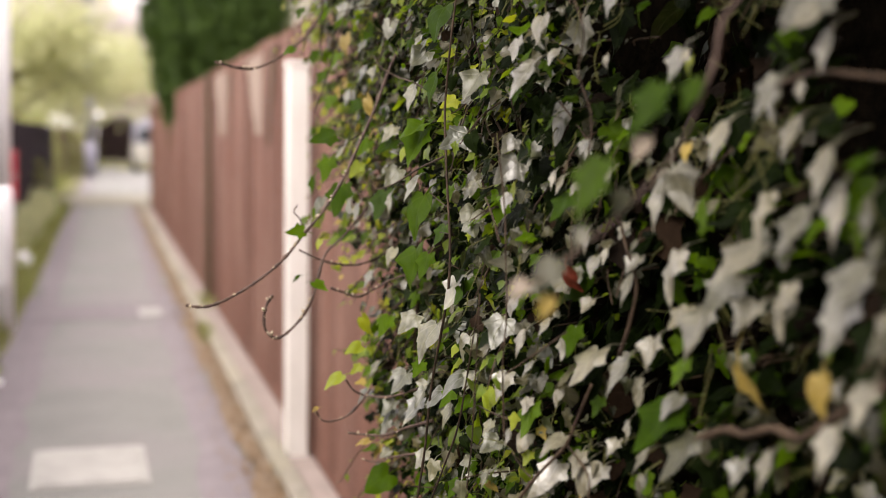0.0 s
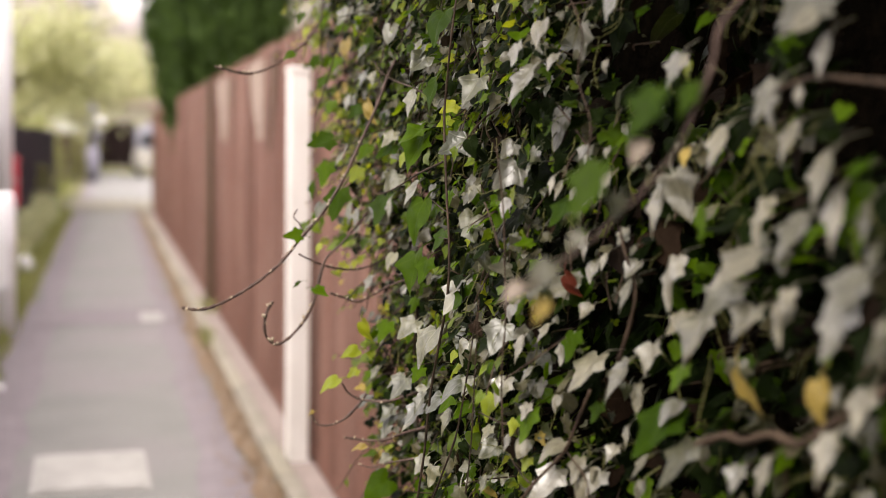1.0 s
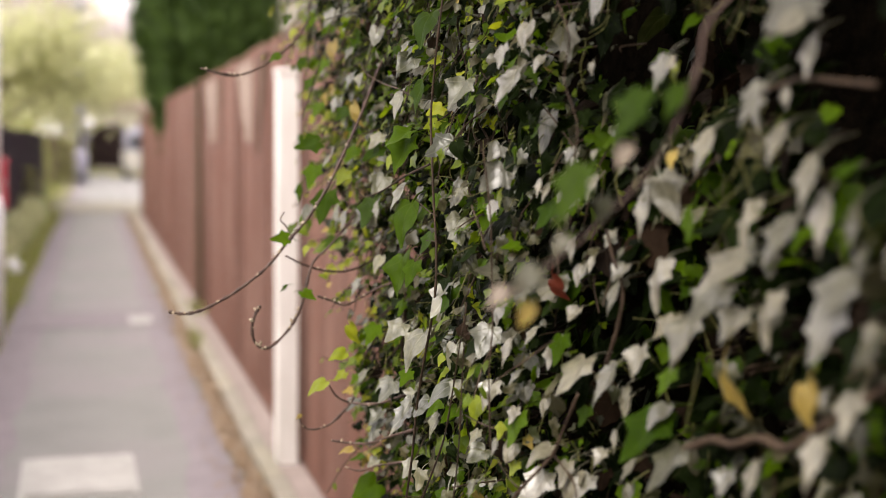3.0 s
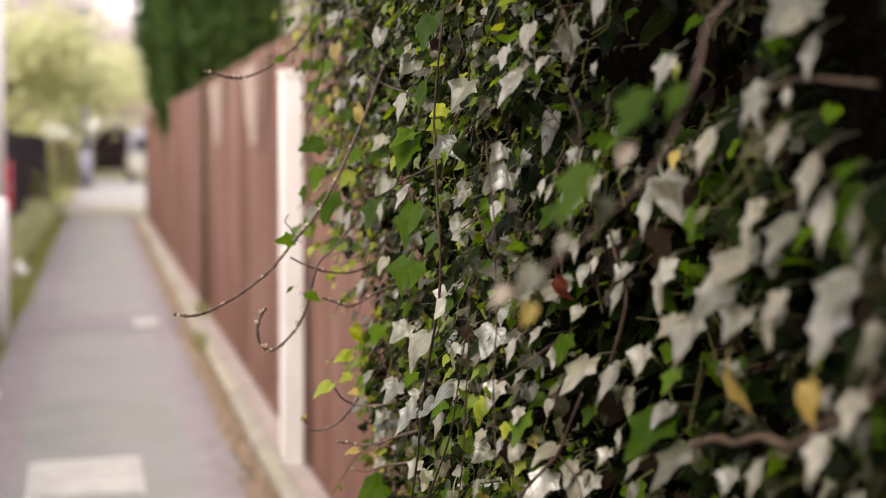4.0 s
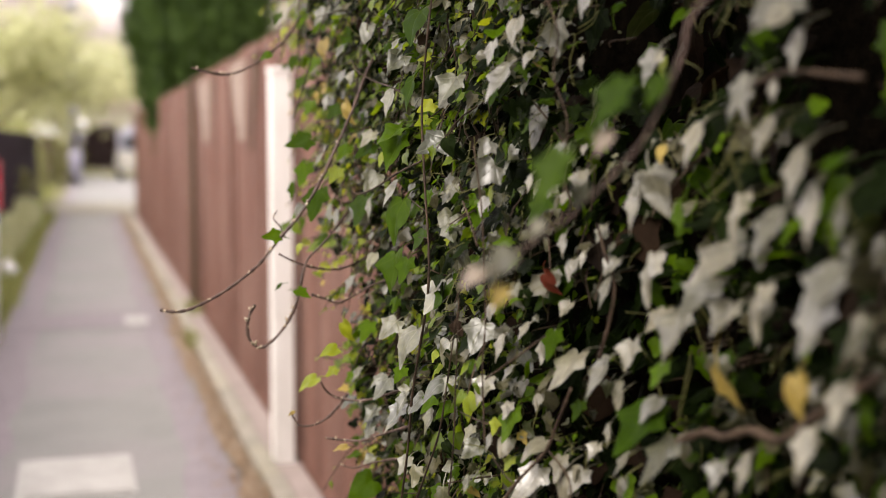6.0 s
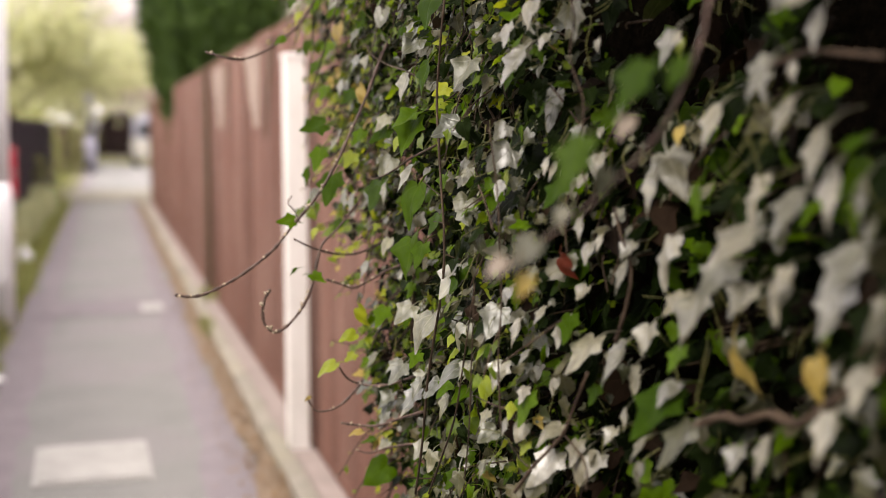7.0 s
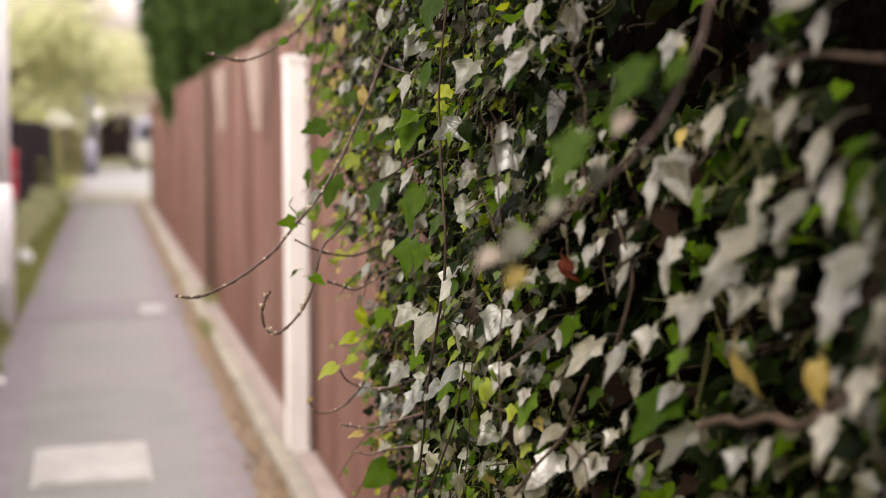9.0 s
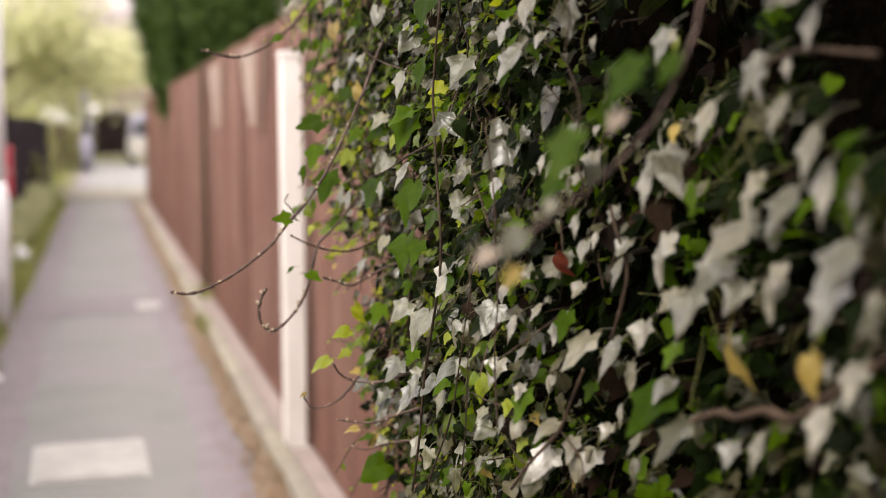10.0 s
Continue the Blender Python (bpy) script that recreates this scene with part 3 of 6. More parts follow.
def shrub(x, y, half_x, half_y, height, count, seed, leaves=None, label="loose yellow-green shrub on the verge", category="shrub"):
    """A loose bush: a few stems and a cloud of leaves, thinner at its rim."""
    top = new(category)
    rng, rr = np.random.RandomState(seed), random.Random(seed)
    for k in range(5):
        end = Vector((rr.uniform(-1, 1) * half_x * 0.7, rr.uniform(-1, 1) * half_y * 0.7, height * rr.uniform(0.6, 0.95)))
        part("stem", tube(bmesh.new(), glide([(end.x * 0.2, end.y * 0.2, -0.02), end * 0.5, end]), 0.015, 0.004, 5), BARK, top)
    frames = []
    for _ in range(count):
        a, r = rng.uniform(0, 2 * math.pi), rng.rand() ** 0.6
        z = height * rng.uniform(0.02, 1.0) * (1 - 0.3 * r * r)
        lump = 1 + 0.3 * noise.noise((3 * math.cos(a), 3 * math.sin(a), z * 3 + seed))
        p = np.array((half_x * r * lump * math.cos(a), half_y * r * lump * math.sin(a), z))
        s, d, n = leaf_frame(rng.normal(0, 1, 3) + (0, 0, 0.8), rng.normal(0, 0.8, 3))
        frames.append((0, p, s, d, n, 0.1 * rng.uniform(0.6, 1.3)))
    scatter("crown", [OVAL], frames, leaves or SHRUB_LEAF, top)
    top.matrix_basis = pose(x, y, -0.03)
    return tagged(top, label, category)


def grass_patch(name, spots, height, material, label, seed):
    rng = np.random.RandomState(seed)
    frames = []
    for x0, x1, y0, y1, count in spots:
        for _ in range(count):
            p = np.array((rng.uniform(x0, x1), rng.uniform(y0, y1), -0.03))
            s, d, n = leaf_frame(np.r_[rng.normal(0, 1, 2), 0.3], np.array((rng.normal(0, 0.35), rng.normal(0, 0.35), 1.0)))
            frames.append((0, p, s, d, n, height * rng.uniform(0.5, 1.4)))
    return tagged(scatter(name, [BLADE], frames, material, None), label, "grass", kind="stuff")


# ---- far end of the path ----
def far_garage():
    top = new("garage")
    part("wall", boxed(-3.0, 3.0, -2.5, 2.5, 0, 2.9), RENDERED, top)
    part("roof", boxed(-3.15, 3.15, -2.65, 2.65, 2.9, 3.1, bevel=0.03), ROOF_TILE, top)
    part("door", boxed(-1.1, 1.1, -2.54, -2.5, 0, 2.1, bevel=0.01), STEEL_GREY, top)
    top.matrix_basis = pose(2.9, 60, -0.03)
    return tagged(top, "pale cream rendered garage beyond the path's end", "garage")


def house(x, y, w, l, eave, ridge, label):
    top = new("house")
    part("wall", boxed(-w / 2, w / 2, -l / 2, l / 2, 0, eave), RENDERED, top)
    bm = bmesh.new()
    e = 0.35
    vs = [bm.verts.new(p) for p in ((-w / 2 - e, -l / 2 - e, eave), (w / 2 + e, -l / 2 - e, eave), (0, -l / 2 - e, ridge), (-w / 2 - e, l / 2 + e, eave), (w / 2 + e, l / 2 + e, eave), (0, l / 2 + e, ridge))]
    for f in ((0, 1, 2), (5, 4, 3), (0, 2, 5, 3), (2, 1, 4, 5), (1, 0, 3, 4)):
        bm.faces.new([vs[i] for i in f])
    part("roof", bm, ROOF_TILE, top)
    for wy in (-l / 4, l / 4):
        for wz in (1.0, 3.4):
            win = part("window", boxed(-w / 2 - 0.04, -w / 2 - 0.003, wy - 0.6, wy + 0.6, wz, wz + 1.1, bevel=0.01), WHITE_PAINT, top)
            part("pane", boxed(-w / 2 - 0.05, -w / 2 - 0.043, wy - 0.52, wy + 0.52, wz + 0.08, wz + 1.02), GLASS_DARK, win)
    top.matrix_basis = pose(x, y, -0.03)
    return tagged(top, label, "house")


def dark_gate():
    top = new("gate")
    me = None
    for k in range(10):
        if me is None:
            first = part("slat", boxed(-0.062, 0.062, -0.015, 0.015, 0.12, 1.85, bevel=0.005), GATE_WOOD, top)
            me, ob = first.data, first
        else:
            ob = part("slat", me, None, top)
        ob.matrix_basis = pose(-0.56 + 0.125 * k, 0, 0)
    for z in (0.4, 1.5):
        part("rail", boxed(-0.63, 0.63, 0.016, 0.06, z, z + 0.09), GATE_WOOD, top)
    for x in (-0.7, 0.7):
        part("gate_post", boxed(x - 0.06, x + 0.06, -0.06, 0.06, -0.25, 1.95, bevel=0.01), GATE_WOOD, top)
    top.matrix_basis = pose(0.42, 52.5, 0.15)
    return tagged(top, "dark wooden gate at the far end of the path", "gate")


def parked_van():
    top = new("van")
    bm = boxed(-0.9, 0.9, -2.2, 2.2, 0.3, 1.0, bevel=0.12)
    body = part("body", bm, VAN_WHITE, top, "white lower body")
    cab = part("cab", boxed(-0.84, 0.84, -1.5, 2.1, 1.0, 1.85, bevel=0.16), VAN_PAINT, top)
    part("windscreen", boxed(-0.7, 0.7, -1.53, -1.49, 1.12, 1.6, bevel=0.015), GLASS_DARK, cab)
    for sx in (-0.8, 0.8):
        for sy in (-1.4, 1.4):
            bmw = lathe([(0.3, -0.1), (0.33, -0.07), (0.33, 0.07), (0.3, 0.1)], 18)
            wheel = part("wheel", bmw, BLACK_PAINT, top)
            wheel.matrix_basis = pose(sx, sy, 0.33, 0, 90, 0)
    for sx in (-0.65, 0.65):
        part("headlight", boxed(sx - 0.14, sx + 0.14, -2.215, -2.19, 0.7, 0.84, bevel=0.008), WHITE_PAINT, top)
    top.matrix_basis = pose(1.95, 48, -0.03)
    return tagged(top, "pale van parked beyond the fence's end", "van")


ground_sheet()
footpath()
edge_strip("verge", -1.9, -0.58, -4, 48, -0.012, EARTH, "grass verge beside the asphalt", 2)
edge_strip("litter_strip", 0.55, 0.66, -3, 24, 0.002, LITTER, "brown soil between asphalt and kerb", 7, wobble=0.05)
leaf_litter()
edge_strip("asphalt_edge", 0.3, 0.55, -3, 24, -0.0025, ASPHALT_EDGE, "pinkish asphalt edge", 12, wobble=0.1)
edge_strip("asphalt_edge", -0.6, -0.3, -3, 40, -0.0025, ASPHALT_EDGE, "pinkish asphalt edge", 15, wobble=0.12)
rough_patch("concrete_crossing", 1.0, 26.2, 3.4, 4.2, -0.004, KERBSTONE, "pale concrete crossing over the path", "pavement", 0.012)
rough_patch("path_repair", 0.02, 9.6, 1.1, 0.8, 0.002, ASPHALT_EDGE, "paler repaired strip across the path", "pavement", 0.005)
rough_patch("valve_cover", 0.33, 9.5, 0.17, 0.42, 0.002, CONCRETE, "small pale cover set in the path", "manhole cover", 0.012, kind="")
rough_patch("path_widening", 1.52, 39.0, 1.9, 22.0, -0.026, ASPHALT, "wider grey asphalt beyond the fence", "footpath", 0.02)
inspection_cover()
kerb()
tagged(part("mortar_strip", boxed(0.722, 0.832, -1.6, 23.5, -0.03, 0.02, bevel=0.006), MORTAR), "pinkish mortar strip between kerb and fence", "pavement", kind="structure")
near_fence = board_fence(-1.6, 15.2, 1.85, "tall red-brown stained close-board timber fence", 3)
board_fence(15.2, 17.6, 1.5, "lower red-brown stained fence section under the cypress", 6)
board_fence(17.6, 23.5, 1.85, "tall red-brown stained timber fence further along", 9)
fence_post(10.15)
part("bleached_streak", bare_streak(9.22, 0.95, 1.35, 1.8, -0.12, 1), BLEACHED, near_fence, "bleached bare streak")
part("bleached_streak", bare_streak(7.1, 0.75, 1.36, 1.8, -0.2, 2), BLEACHED, near_fence, "bleached bare streak")
part("damp_streak", bare_streak(8.45, 0.2, 1.31, 1.8, 0.06, 3), FENCE_DARK, near_fence, "dark streak")
part("damp_streak", bare_streak(6.27, 0.2, 1.3, 1.8, 0.24, 4), FENCE_DARK, near_fence, "dark streak")
white_post()
lamp = lamp_post(GALVANISED)
lamp.matrix_basis = pose(-0.69, 8.87, -0.03, 0, 0.9, 0)
far_lamp = lamp_post(STEEL_GREY)
far_lamp.matrix_basis = pose(-0.4, 40.0, -0.03) @ Matrix.Diagonal((2.2, 2.2, 1.1, 1))
tagged(far_lamp, "blue-grey steel lamp post further along the path")
picket_fence(11.5, 29.2, -1.12, 1.5, BLACK_PAINT, "black-stained vertical board fence behind the grass verge")
picket_fence(36.0, 56.0, -1.2, 1.5, FENCE_DARK, "dark brown board fence further along the verge")
litter_bin()
crumpled("plastic_bag", 0.1, 1.1, 1.0, WHITE_PLASTIC, "crumpled white plastic bag on the verge", "bag", (-0.8, 13.2, -0.03))
crumpled("paper_scrap", 0.035, 0.6, 4.0, WHITE_PLASTIC, "white scrap of paper on the path's edge", "litter", (-0.57, 6.9, 0.0))
conifer(1.42, 16.3, 0.45, 6.5, 0.96)
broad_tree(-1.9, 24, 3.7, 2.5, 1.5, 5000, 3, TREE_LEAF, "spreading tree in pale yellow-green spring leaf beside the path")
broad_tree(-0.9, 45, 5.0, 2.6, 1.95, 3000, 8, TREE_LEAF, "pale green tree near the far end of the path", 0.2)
# Both pink trees are added to dull the clipped white sky.
broad_tree(-1.2, 76, 12.5, 6.0, 3.0, 8000, 33, SKY_PINK, "pale pink tree shape added to tone down the white sky", 0.5, 1.2)
broad_tree(-8.5, 72, 12.0, 5.0, 3.0, 6000, 35, SKY_PINK, "second pale pink tree shape added over the white sky", 0.5, 1.2)
broad_tree(0.6, 62, 6.3, 3.2, 2.2, 3200, 21, TREE_LEAF, "pale green tree beyond the garage, haze put into its leaf colour", 0.24)
broad_tree(-5.5, 58, 6.6, 3.5, 1.0, 2800, 25, TREE_LEAF, "pale green tree far behind the black fence, haze put into its leaf colour", 0.24)
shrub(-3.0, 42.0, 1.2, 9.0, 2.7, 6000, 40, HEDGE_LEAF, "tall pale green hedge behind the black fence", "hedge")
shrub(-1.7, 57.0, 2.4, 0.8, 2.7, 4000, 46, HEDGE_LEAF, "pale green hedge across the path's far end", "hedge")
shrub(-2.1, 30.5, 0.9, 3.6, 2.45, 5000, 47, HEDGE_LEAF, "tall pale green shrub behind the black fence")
shrub(-1.3, 31.5, 0.35, 1.2, 1.6, 900, 41)
shrub(-2.6, 51.0, 2.3, 1.0, 3.3, 6000, 48, HEDGE_LEAF, "tall pale hedge beyond the brown fence", "hedge")
shrub(-0.98, 21.0, 0.11, 0.25, 0.98, 130, 43)
shrub(-0.98, 13.6, 0.16, 0.9, 0.42, 700, 51, TREE_LEAF, "low yellow-green weeds along the black fence", "weeds")
shrub(-0.96, 16.6, 0.16, 1.3, 0.45, 900, 52, TREE_LEAF, "low yellow-green weeds along the black fence", "weeds")
shrub(-0.98, 20.5, 0.18, 1.8, 0.5, 1000, 53, TREE_LEAF, "low yellow-green weeds along the black fence", "weeds")
shrub(-1.5, 43.0, 0.8, 4.0, 1.7, 2000, 44)
broad_tree(-3.0, 17, 6.0, 2.0, 1.9, 500, 12, TREE_LEAF, "tall pale green tree behind the black fence", 0.13)
grass_patch("verge_grass", [(-1.75, -0.6, 5, 12, 5200), (-1.6, -0.6, 12, 24, 6000), (-1.5, -0.9, 24, 40, 2200), (-0.4, 1.1, 51, 52.3, 1500)], 0.11, GRASS, "rough yellow-green grass along the verge", 2)
grass_patch("moss_tuft", [(0.62, 0.68, 8.0, 8.6, 90), (0.72, 0.82, 9.6, 10.1, 110)], 0.12, HEDGE_LEAF, "green weeds at the kerb", 3)
dark_gate()
parked_van()
far_garage()
house(7.2, 24, 7, 12, 4.8, 7.2, "cream rendered house behind the fence")


def unseen_wall(name, x0, x1, y0, y1, height, label):
    bm = boxed(x0, x1, y0, y1, -0.03, height, bevel=0.01)
    return tagged(part(name, bm, FENCE_DARK), label, "wall", kind="structure")


# Out-of-view walls, added to keep low sky light off the ivy.
unseen_wall("wall_west", -1.2, -1.12, -7, 11.3, 1.5, "unseen dark wall added beside the path to cut low light")
unseen_wall("wall_south", -1.2, 1.0, -7.1, -7.0, 1.9, "unseen dark wall added across the path to cut low light")


# ---- the ivy ----
VOIDS = [
    # y, z, half-length, half-height of hollows in the ivy's face, placed to fit the camera's view
    (0.775, 1.418, 0.085, 0.085), (0.803, 1.359, 0.051, 0.037), (1.177, 1.445, 0.069, 0.060), (1.032, 1.254, 0.049, 0.038),
    (1.218, 1.156, 0.026, 0.034), (0.999, 1.169, 0.052, 0.018), (0.924, 1.174, 0.056, 0.017), (0.866, 1.230, 0.023, 0.022),
    (0.898, 1.136, 0.054, 0.015), (0.902, 1.067, 0.049, 0.017), (1.152, 1.079, 0.020, 0.023), (0.857, 1.325, 0.013, 0.020),
    (0.983, 1.311, 0.028, 0.017), (1.148, 1.276, 0.019, 0.019), (1.181, 1.149, 0.022, 0.026), (1.029, 1.209, 0.031, 0.017),
    (1.019, 1.443, 0.083, 0.039), (0.799, 1.161, 0.016, 0.014), (0.773, 1.111, 0.019, 0.018), (1.050, 1.026, 0.038, 0.012),
]


def face(y, z):
    dip = max(0.0, min(1.0, (1.34 - y) / 0.22))
    return 0.455 + 0.085 * dip * dip * (3 - 2 * dip) + 0.03 * noise.noise((y * 4, z * 4, 1.0)) + 0.02 * noise.noise((y * 11, z * 11, 5.0)) - shade_crest(z)


def thin(y, z):
    """Where the outer leaves stand sparse before the dark inside."""
    return max(0.0, 1 - ((y - 1.4) / 0.13) ** 2 - ((z - 1.37) / 0.045) ** 2)


def shade_crest(z):
    """How far the ivy's unseen bushy top leans out over the path, added to block skylight."""
    return 0.42 * max(0.0, min(1.0, (z - 1.72) / 0.4)) ** 1.2


def far_end(z):
    """How far along the fence the ivy reaches at a height."""
    return 2.12 + 0.06 * noise.noise((z * 7, 2, 2)) + 1.1 * max(0.0, z - 1.06)


def hollow(y, z, x=0.0):
    """How deep in a hollow a place lies, from 0 to 1; the hollows follow the camera's sight lines into the ivy, and
    narrow clefts part its clumps.
    """
    k = min(1.0, face(y, z) / x) if x else 1.0
    y, z = y * k, 1.35 + (z - 1.35) * k
    cleft = -0.3 - noise.noise((y * 13, z * 15, 4.4))
    return max(max([0.0] + [1 - ((y - a) / l) ** 2 - ((z - b) / h) ** 2 for a, b, l, h in VOIDS]), 1.2 * cleft if y < 2.0 else 0.0)


ivy = tagged(new("ivy"), "dense wall of glossy green ivy climbing over the fence", "ivy")
ivy.location = (0, 0, 0)
LEAF_MESHES = {}


def leaf(shape, material, p, n, d, size, parent=None, label=""):
    """One ivy leaf as a piece of its own, on the ivy or on one of its shoots."""
    key = (shape, material.name)
    if key not in LEAF_MESHES:
        LEAF_MESHES[key] = mesh_of(FINE_SHAPES[shape], "leaf", material)
    s, d, n = leaf_frame(np.array(n, float), np.array(d, float))
    ob = new("leaf", LEAF_MESHES[key])
    ob.parent = parent or ivy
    m = Matrix((s * size, d * size, n * size)).transposed().to_4x4()
    m.translation = Vector(p) - ob.parent.location
    ob.matrix_basis = m
    return tagged(ob, label)


def stem(points, r0, r1):
    points = [(0.97 * x, 0.97 * y, 1.35 + 0.97 * (z - 1.35)) for x, y, z in points]
    rng = random.Random(len(points) * 7 + int(1e5 * points[0][1]))
    return smooth(part("stem", tube(bmesh.new(), glide(points, 8), r0, r1, 8, 0.3, rng), TWIG, ivy))


def shoot(points, r0, r1):
    """A loose shoot that swings about its root; it has small pale buds along it."""
    rng = random.Random(int(1e5 * points[0][2]))
    root = Vector(points[0])
    line = [p - root for p in glide(points, 8)]
    ob = smooth(part("shoot", tube(bmesh.new(), line, r0, r1, 8, 0.5, rng), SHOOT, ivy))
    ob.location = root
    for k in sorted(rng.sample(range(len(line) // 3, len(line)), max(3, len(line) // 7))):
        bm = bmesh.new()
        bmesh.ops.create_icosphere(bm, subdivisions=1, radius=r1 * rng.uniform(0.7, 1.5))
        way = Vector((rng.uniform(-1, 0.4), rng.uniform(-1, 0.2), rng.uniform(-0.3, 1))).normalized()
        for v in bm.verts:
            v.co = v.co + way * max(0.0, v.co.dot(way)) * 1.4
        bud = smooth(part("bud", bm, BUD, ob))
        bud.location = line[k] + way * r1
    return ob


KINDS = [LEAF_SHADED, LEAF_MID, LEAF_PALE, LEAF_LIME, LEAF_GOLD, LEAF_DEAD_SHADED, LEAF_GREY, LEAF_FRESH]


def pick(u, table):
    for k, top in table:
        if u < top:
            return k
    return 0


OUTER = [(0, 0.2), (1, 0.42), (7, 0.55), (6, 0.73), (2, 0.945), (3, 0.97), (4, 0.978), (5, 1.0)]
EDGE = [(0, 0.06), (1, 0.26), (7, 0.64), (6, 0.7), (2, 0.84), (3, 0.95), (4, 0.985), (5, 1.0)]
NEAR = [(0, 0.32), (1, 0.39), (6, 0.69), (2, 0.97), (5, 1.0)]
FINE = [(0, 0.3), (1, 0.46), (7, 0.57), (6, 0.84), (2, 0.935), (3, 0.96), (4, 0.965), (5, 1.0)]
TINY = [(0, 0.15), (1, 0.33), (7, 0.55), (2, 0.93), (3, 0.96), (5, 1.0)]
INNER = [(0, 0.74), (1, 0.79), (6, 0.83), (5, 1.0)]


def ivy_wall():
    rng = np.random.RandomState(11)
    mass = {m.name: [] for m in KINDS}
    spent = 0

    def put(k, p, n, d, size, single):
        nonlocal spent
        m, shape = KINDS[k], rng.randint(len(SHAPES))
        if single and spent < 105:
            leaf(shape, m, tuple(p), n, d, size)
            spent += 1
        else:
            s, d, n = leaf_frame(n, d)
            mass[m.name].append((shape, np.array(p), s, d, n, size))

    # inner leaves, in shade that is partly painted as near-black colour
    # Zones after the first are unseen leaves, added to keep skylight out.
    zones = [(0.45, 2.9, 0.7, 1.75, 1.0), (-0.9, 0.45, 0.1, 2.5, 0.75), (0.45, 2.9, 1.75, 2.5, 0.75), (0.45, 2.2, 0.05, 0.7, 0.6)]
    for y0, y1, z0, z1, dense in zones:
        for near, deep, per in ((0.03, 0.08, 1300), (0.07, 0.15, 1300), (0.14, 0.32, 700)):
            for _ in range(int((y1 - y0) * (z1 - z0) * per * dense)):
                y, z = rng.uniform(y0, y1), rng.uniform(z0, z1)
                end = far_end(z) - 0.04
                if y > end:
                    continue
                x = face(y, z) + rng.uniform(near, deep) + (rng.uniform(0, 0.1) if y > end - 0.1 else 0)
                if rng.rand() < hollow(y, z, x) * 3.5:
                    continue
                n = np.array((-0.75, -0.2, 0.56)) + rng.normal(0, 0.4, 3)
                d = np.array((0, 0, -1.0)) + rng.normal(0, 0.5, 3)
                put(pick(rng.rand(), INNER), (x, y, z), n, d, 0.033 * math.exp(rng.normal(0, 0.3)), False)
    # outer leaves, on short shoots that hang out of the face
    for y0, y1, z0, z1, dense in zones:
        for _ in range(int((y1 - y0) * (z1 - z0) * (540 if z1 < 1.8 else 200) * dense)):
            y, z = rng.uniform(y0, y1), rng.uniform(z0, z1)
            end = far_end(z)
            if y > end:
                continue
            clump = noise.noise((y * 5.5, z * 5.5, 9.0))
            if (y < 1.2 and rng.rand() < (0.9 if z > 1.36 and y < 1.0 else 0.7 if z > 1.38 else 0.06)) or rng.rand() < 1.6 * thin(y, z) or rng.rand() < hollow(y, z) * 4 or (clump < -0.15 and rng.rand() < 0.65):
                continue
            p = np.array((face(y, z) + rng.uniform(0.0, 0.035) + (0.04 if y < 1.2 else 0.035 if y < 1.9 else 0), y, z))
            way = np.array((-0.35, rng.normal(-0.05, 0.45), rng.normal(-0.6, 0.5)))
            way /= np.linalg.norm(way)
            length, at, side = rng.uniform(0.05, 0.14), 0.0, 1
            small = 0.8 if y > 1.85 else 1.0
            base = (0.029 if y < 1.25 else 0.025) * math.exp(rng.normal(0, 0.28)) * small
            young = rng.rand() < (0.3 if y > 1.9 else 0.04 if y > 1.4 else 0.0)
            shade = rng.rand()
            tip = p.copy()
            while at < length:
                f = at / length
                q = p + way * at + np.array((0.0, 0.0, -0.25 * at * f))
                tip = q
                if hollow(q[1], q[2], q[0]) > 0.12:
                    break
                n = np.array((-0.82, 0.02 if y < 1.25 else -0.1, 0.56)) + rng.normal(0, 0.26 if y < 1.25 else 0.32, 3)
                d = np.array((-0.1, 0.45 * side, -0.9)) + 0.3 * way + rng.normal(0, 0.25, 3)
                edge = y > 1.75
                u = (shade * 0.45 + rng.rand() * 0.55) if not young else 0.9 + 0.08 * rng.rand()
                k = 3 if young and f > 0.3 and rng.rand() < 0.7 else pick(u, NEAR if y < 1.3 else EDGE if edge else OUTER)
                size = base * (1.05 - 0.55 * f) * rng.choice((0.45, 0.8, 0.95, 1.2))
                put(k, q + np.array((0, 0.012 * side, 0)), n, d, size, dense == 1.0 and 0.7 < y < 2.2 and 0.85 < z < 1.6)
                at += rng.uniform(0.015, 0.028)
                side = -side
            if dense == 1.0:
                line = [Vector(p + np.array((0.03, 0, 0.01))), Vector((p + tip) / 2 + np.array((0, 0, 0.006))), Vector(tip)]
                part("twig", tube(bmesh.new(), glide(line, 3), 0.0013, 0.0008, 5), TWIG, ivy)
    # a fine fill of small leaves between the larger ones
    for _ in range(6000):
        y, z = rng.uniform(0.7, 2.6), rng.uniform(0.75, 1.7)
        if y > far_end(z) or hollow(y, z) > 0.0 or rng.rand() < 1.6 * thin(y, z) or (y < 1.25 and rng.rand() < (0.88 if z > 1.3 else 0.45)):
            continue
        p = np.array((face(y, z) + rng.uniform(-0.015, 0.05) + (0.02 if y < 1.2 else 0), y, z))
        n = np.array((-0.7, -0.25, 0.55)) + rng.normal(0, 0.4, 3)
        d = np.array((-0.1, rng.normal(0, 0.5), -0.8)) + rng.normal(0, 0.3, 3)
        k = pick(rng.rand(), FINE)
        put(1 if y < 1.3 and k in (3, 7) else k, p, n, d, rng.uniform(0.012, 0.027) * (1.25 if y < 1.25 else 1.0), False)
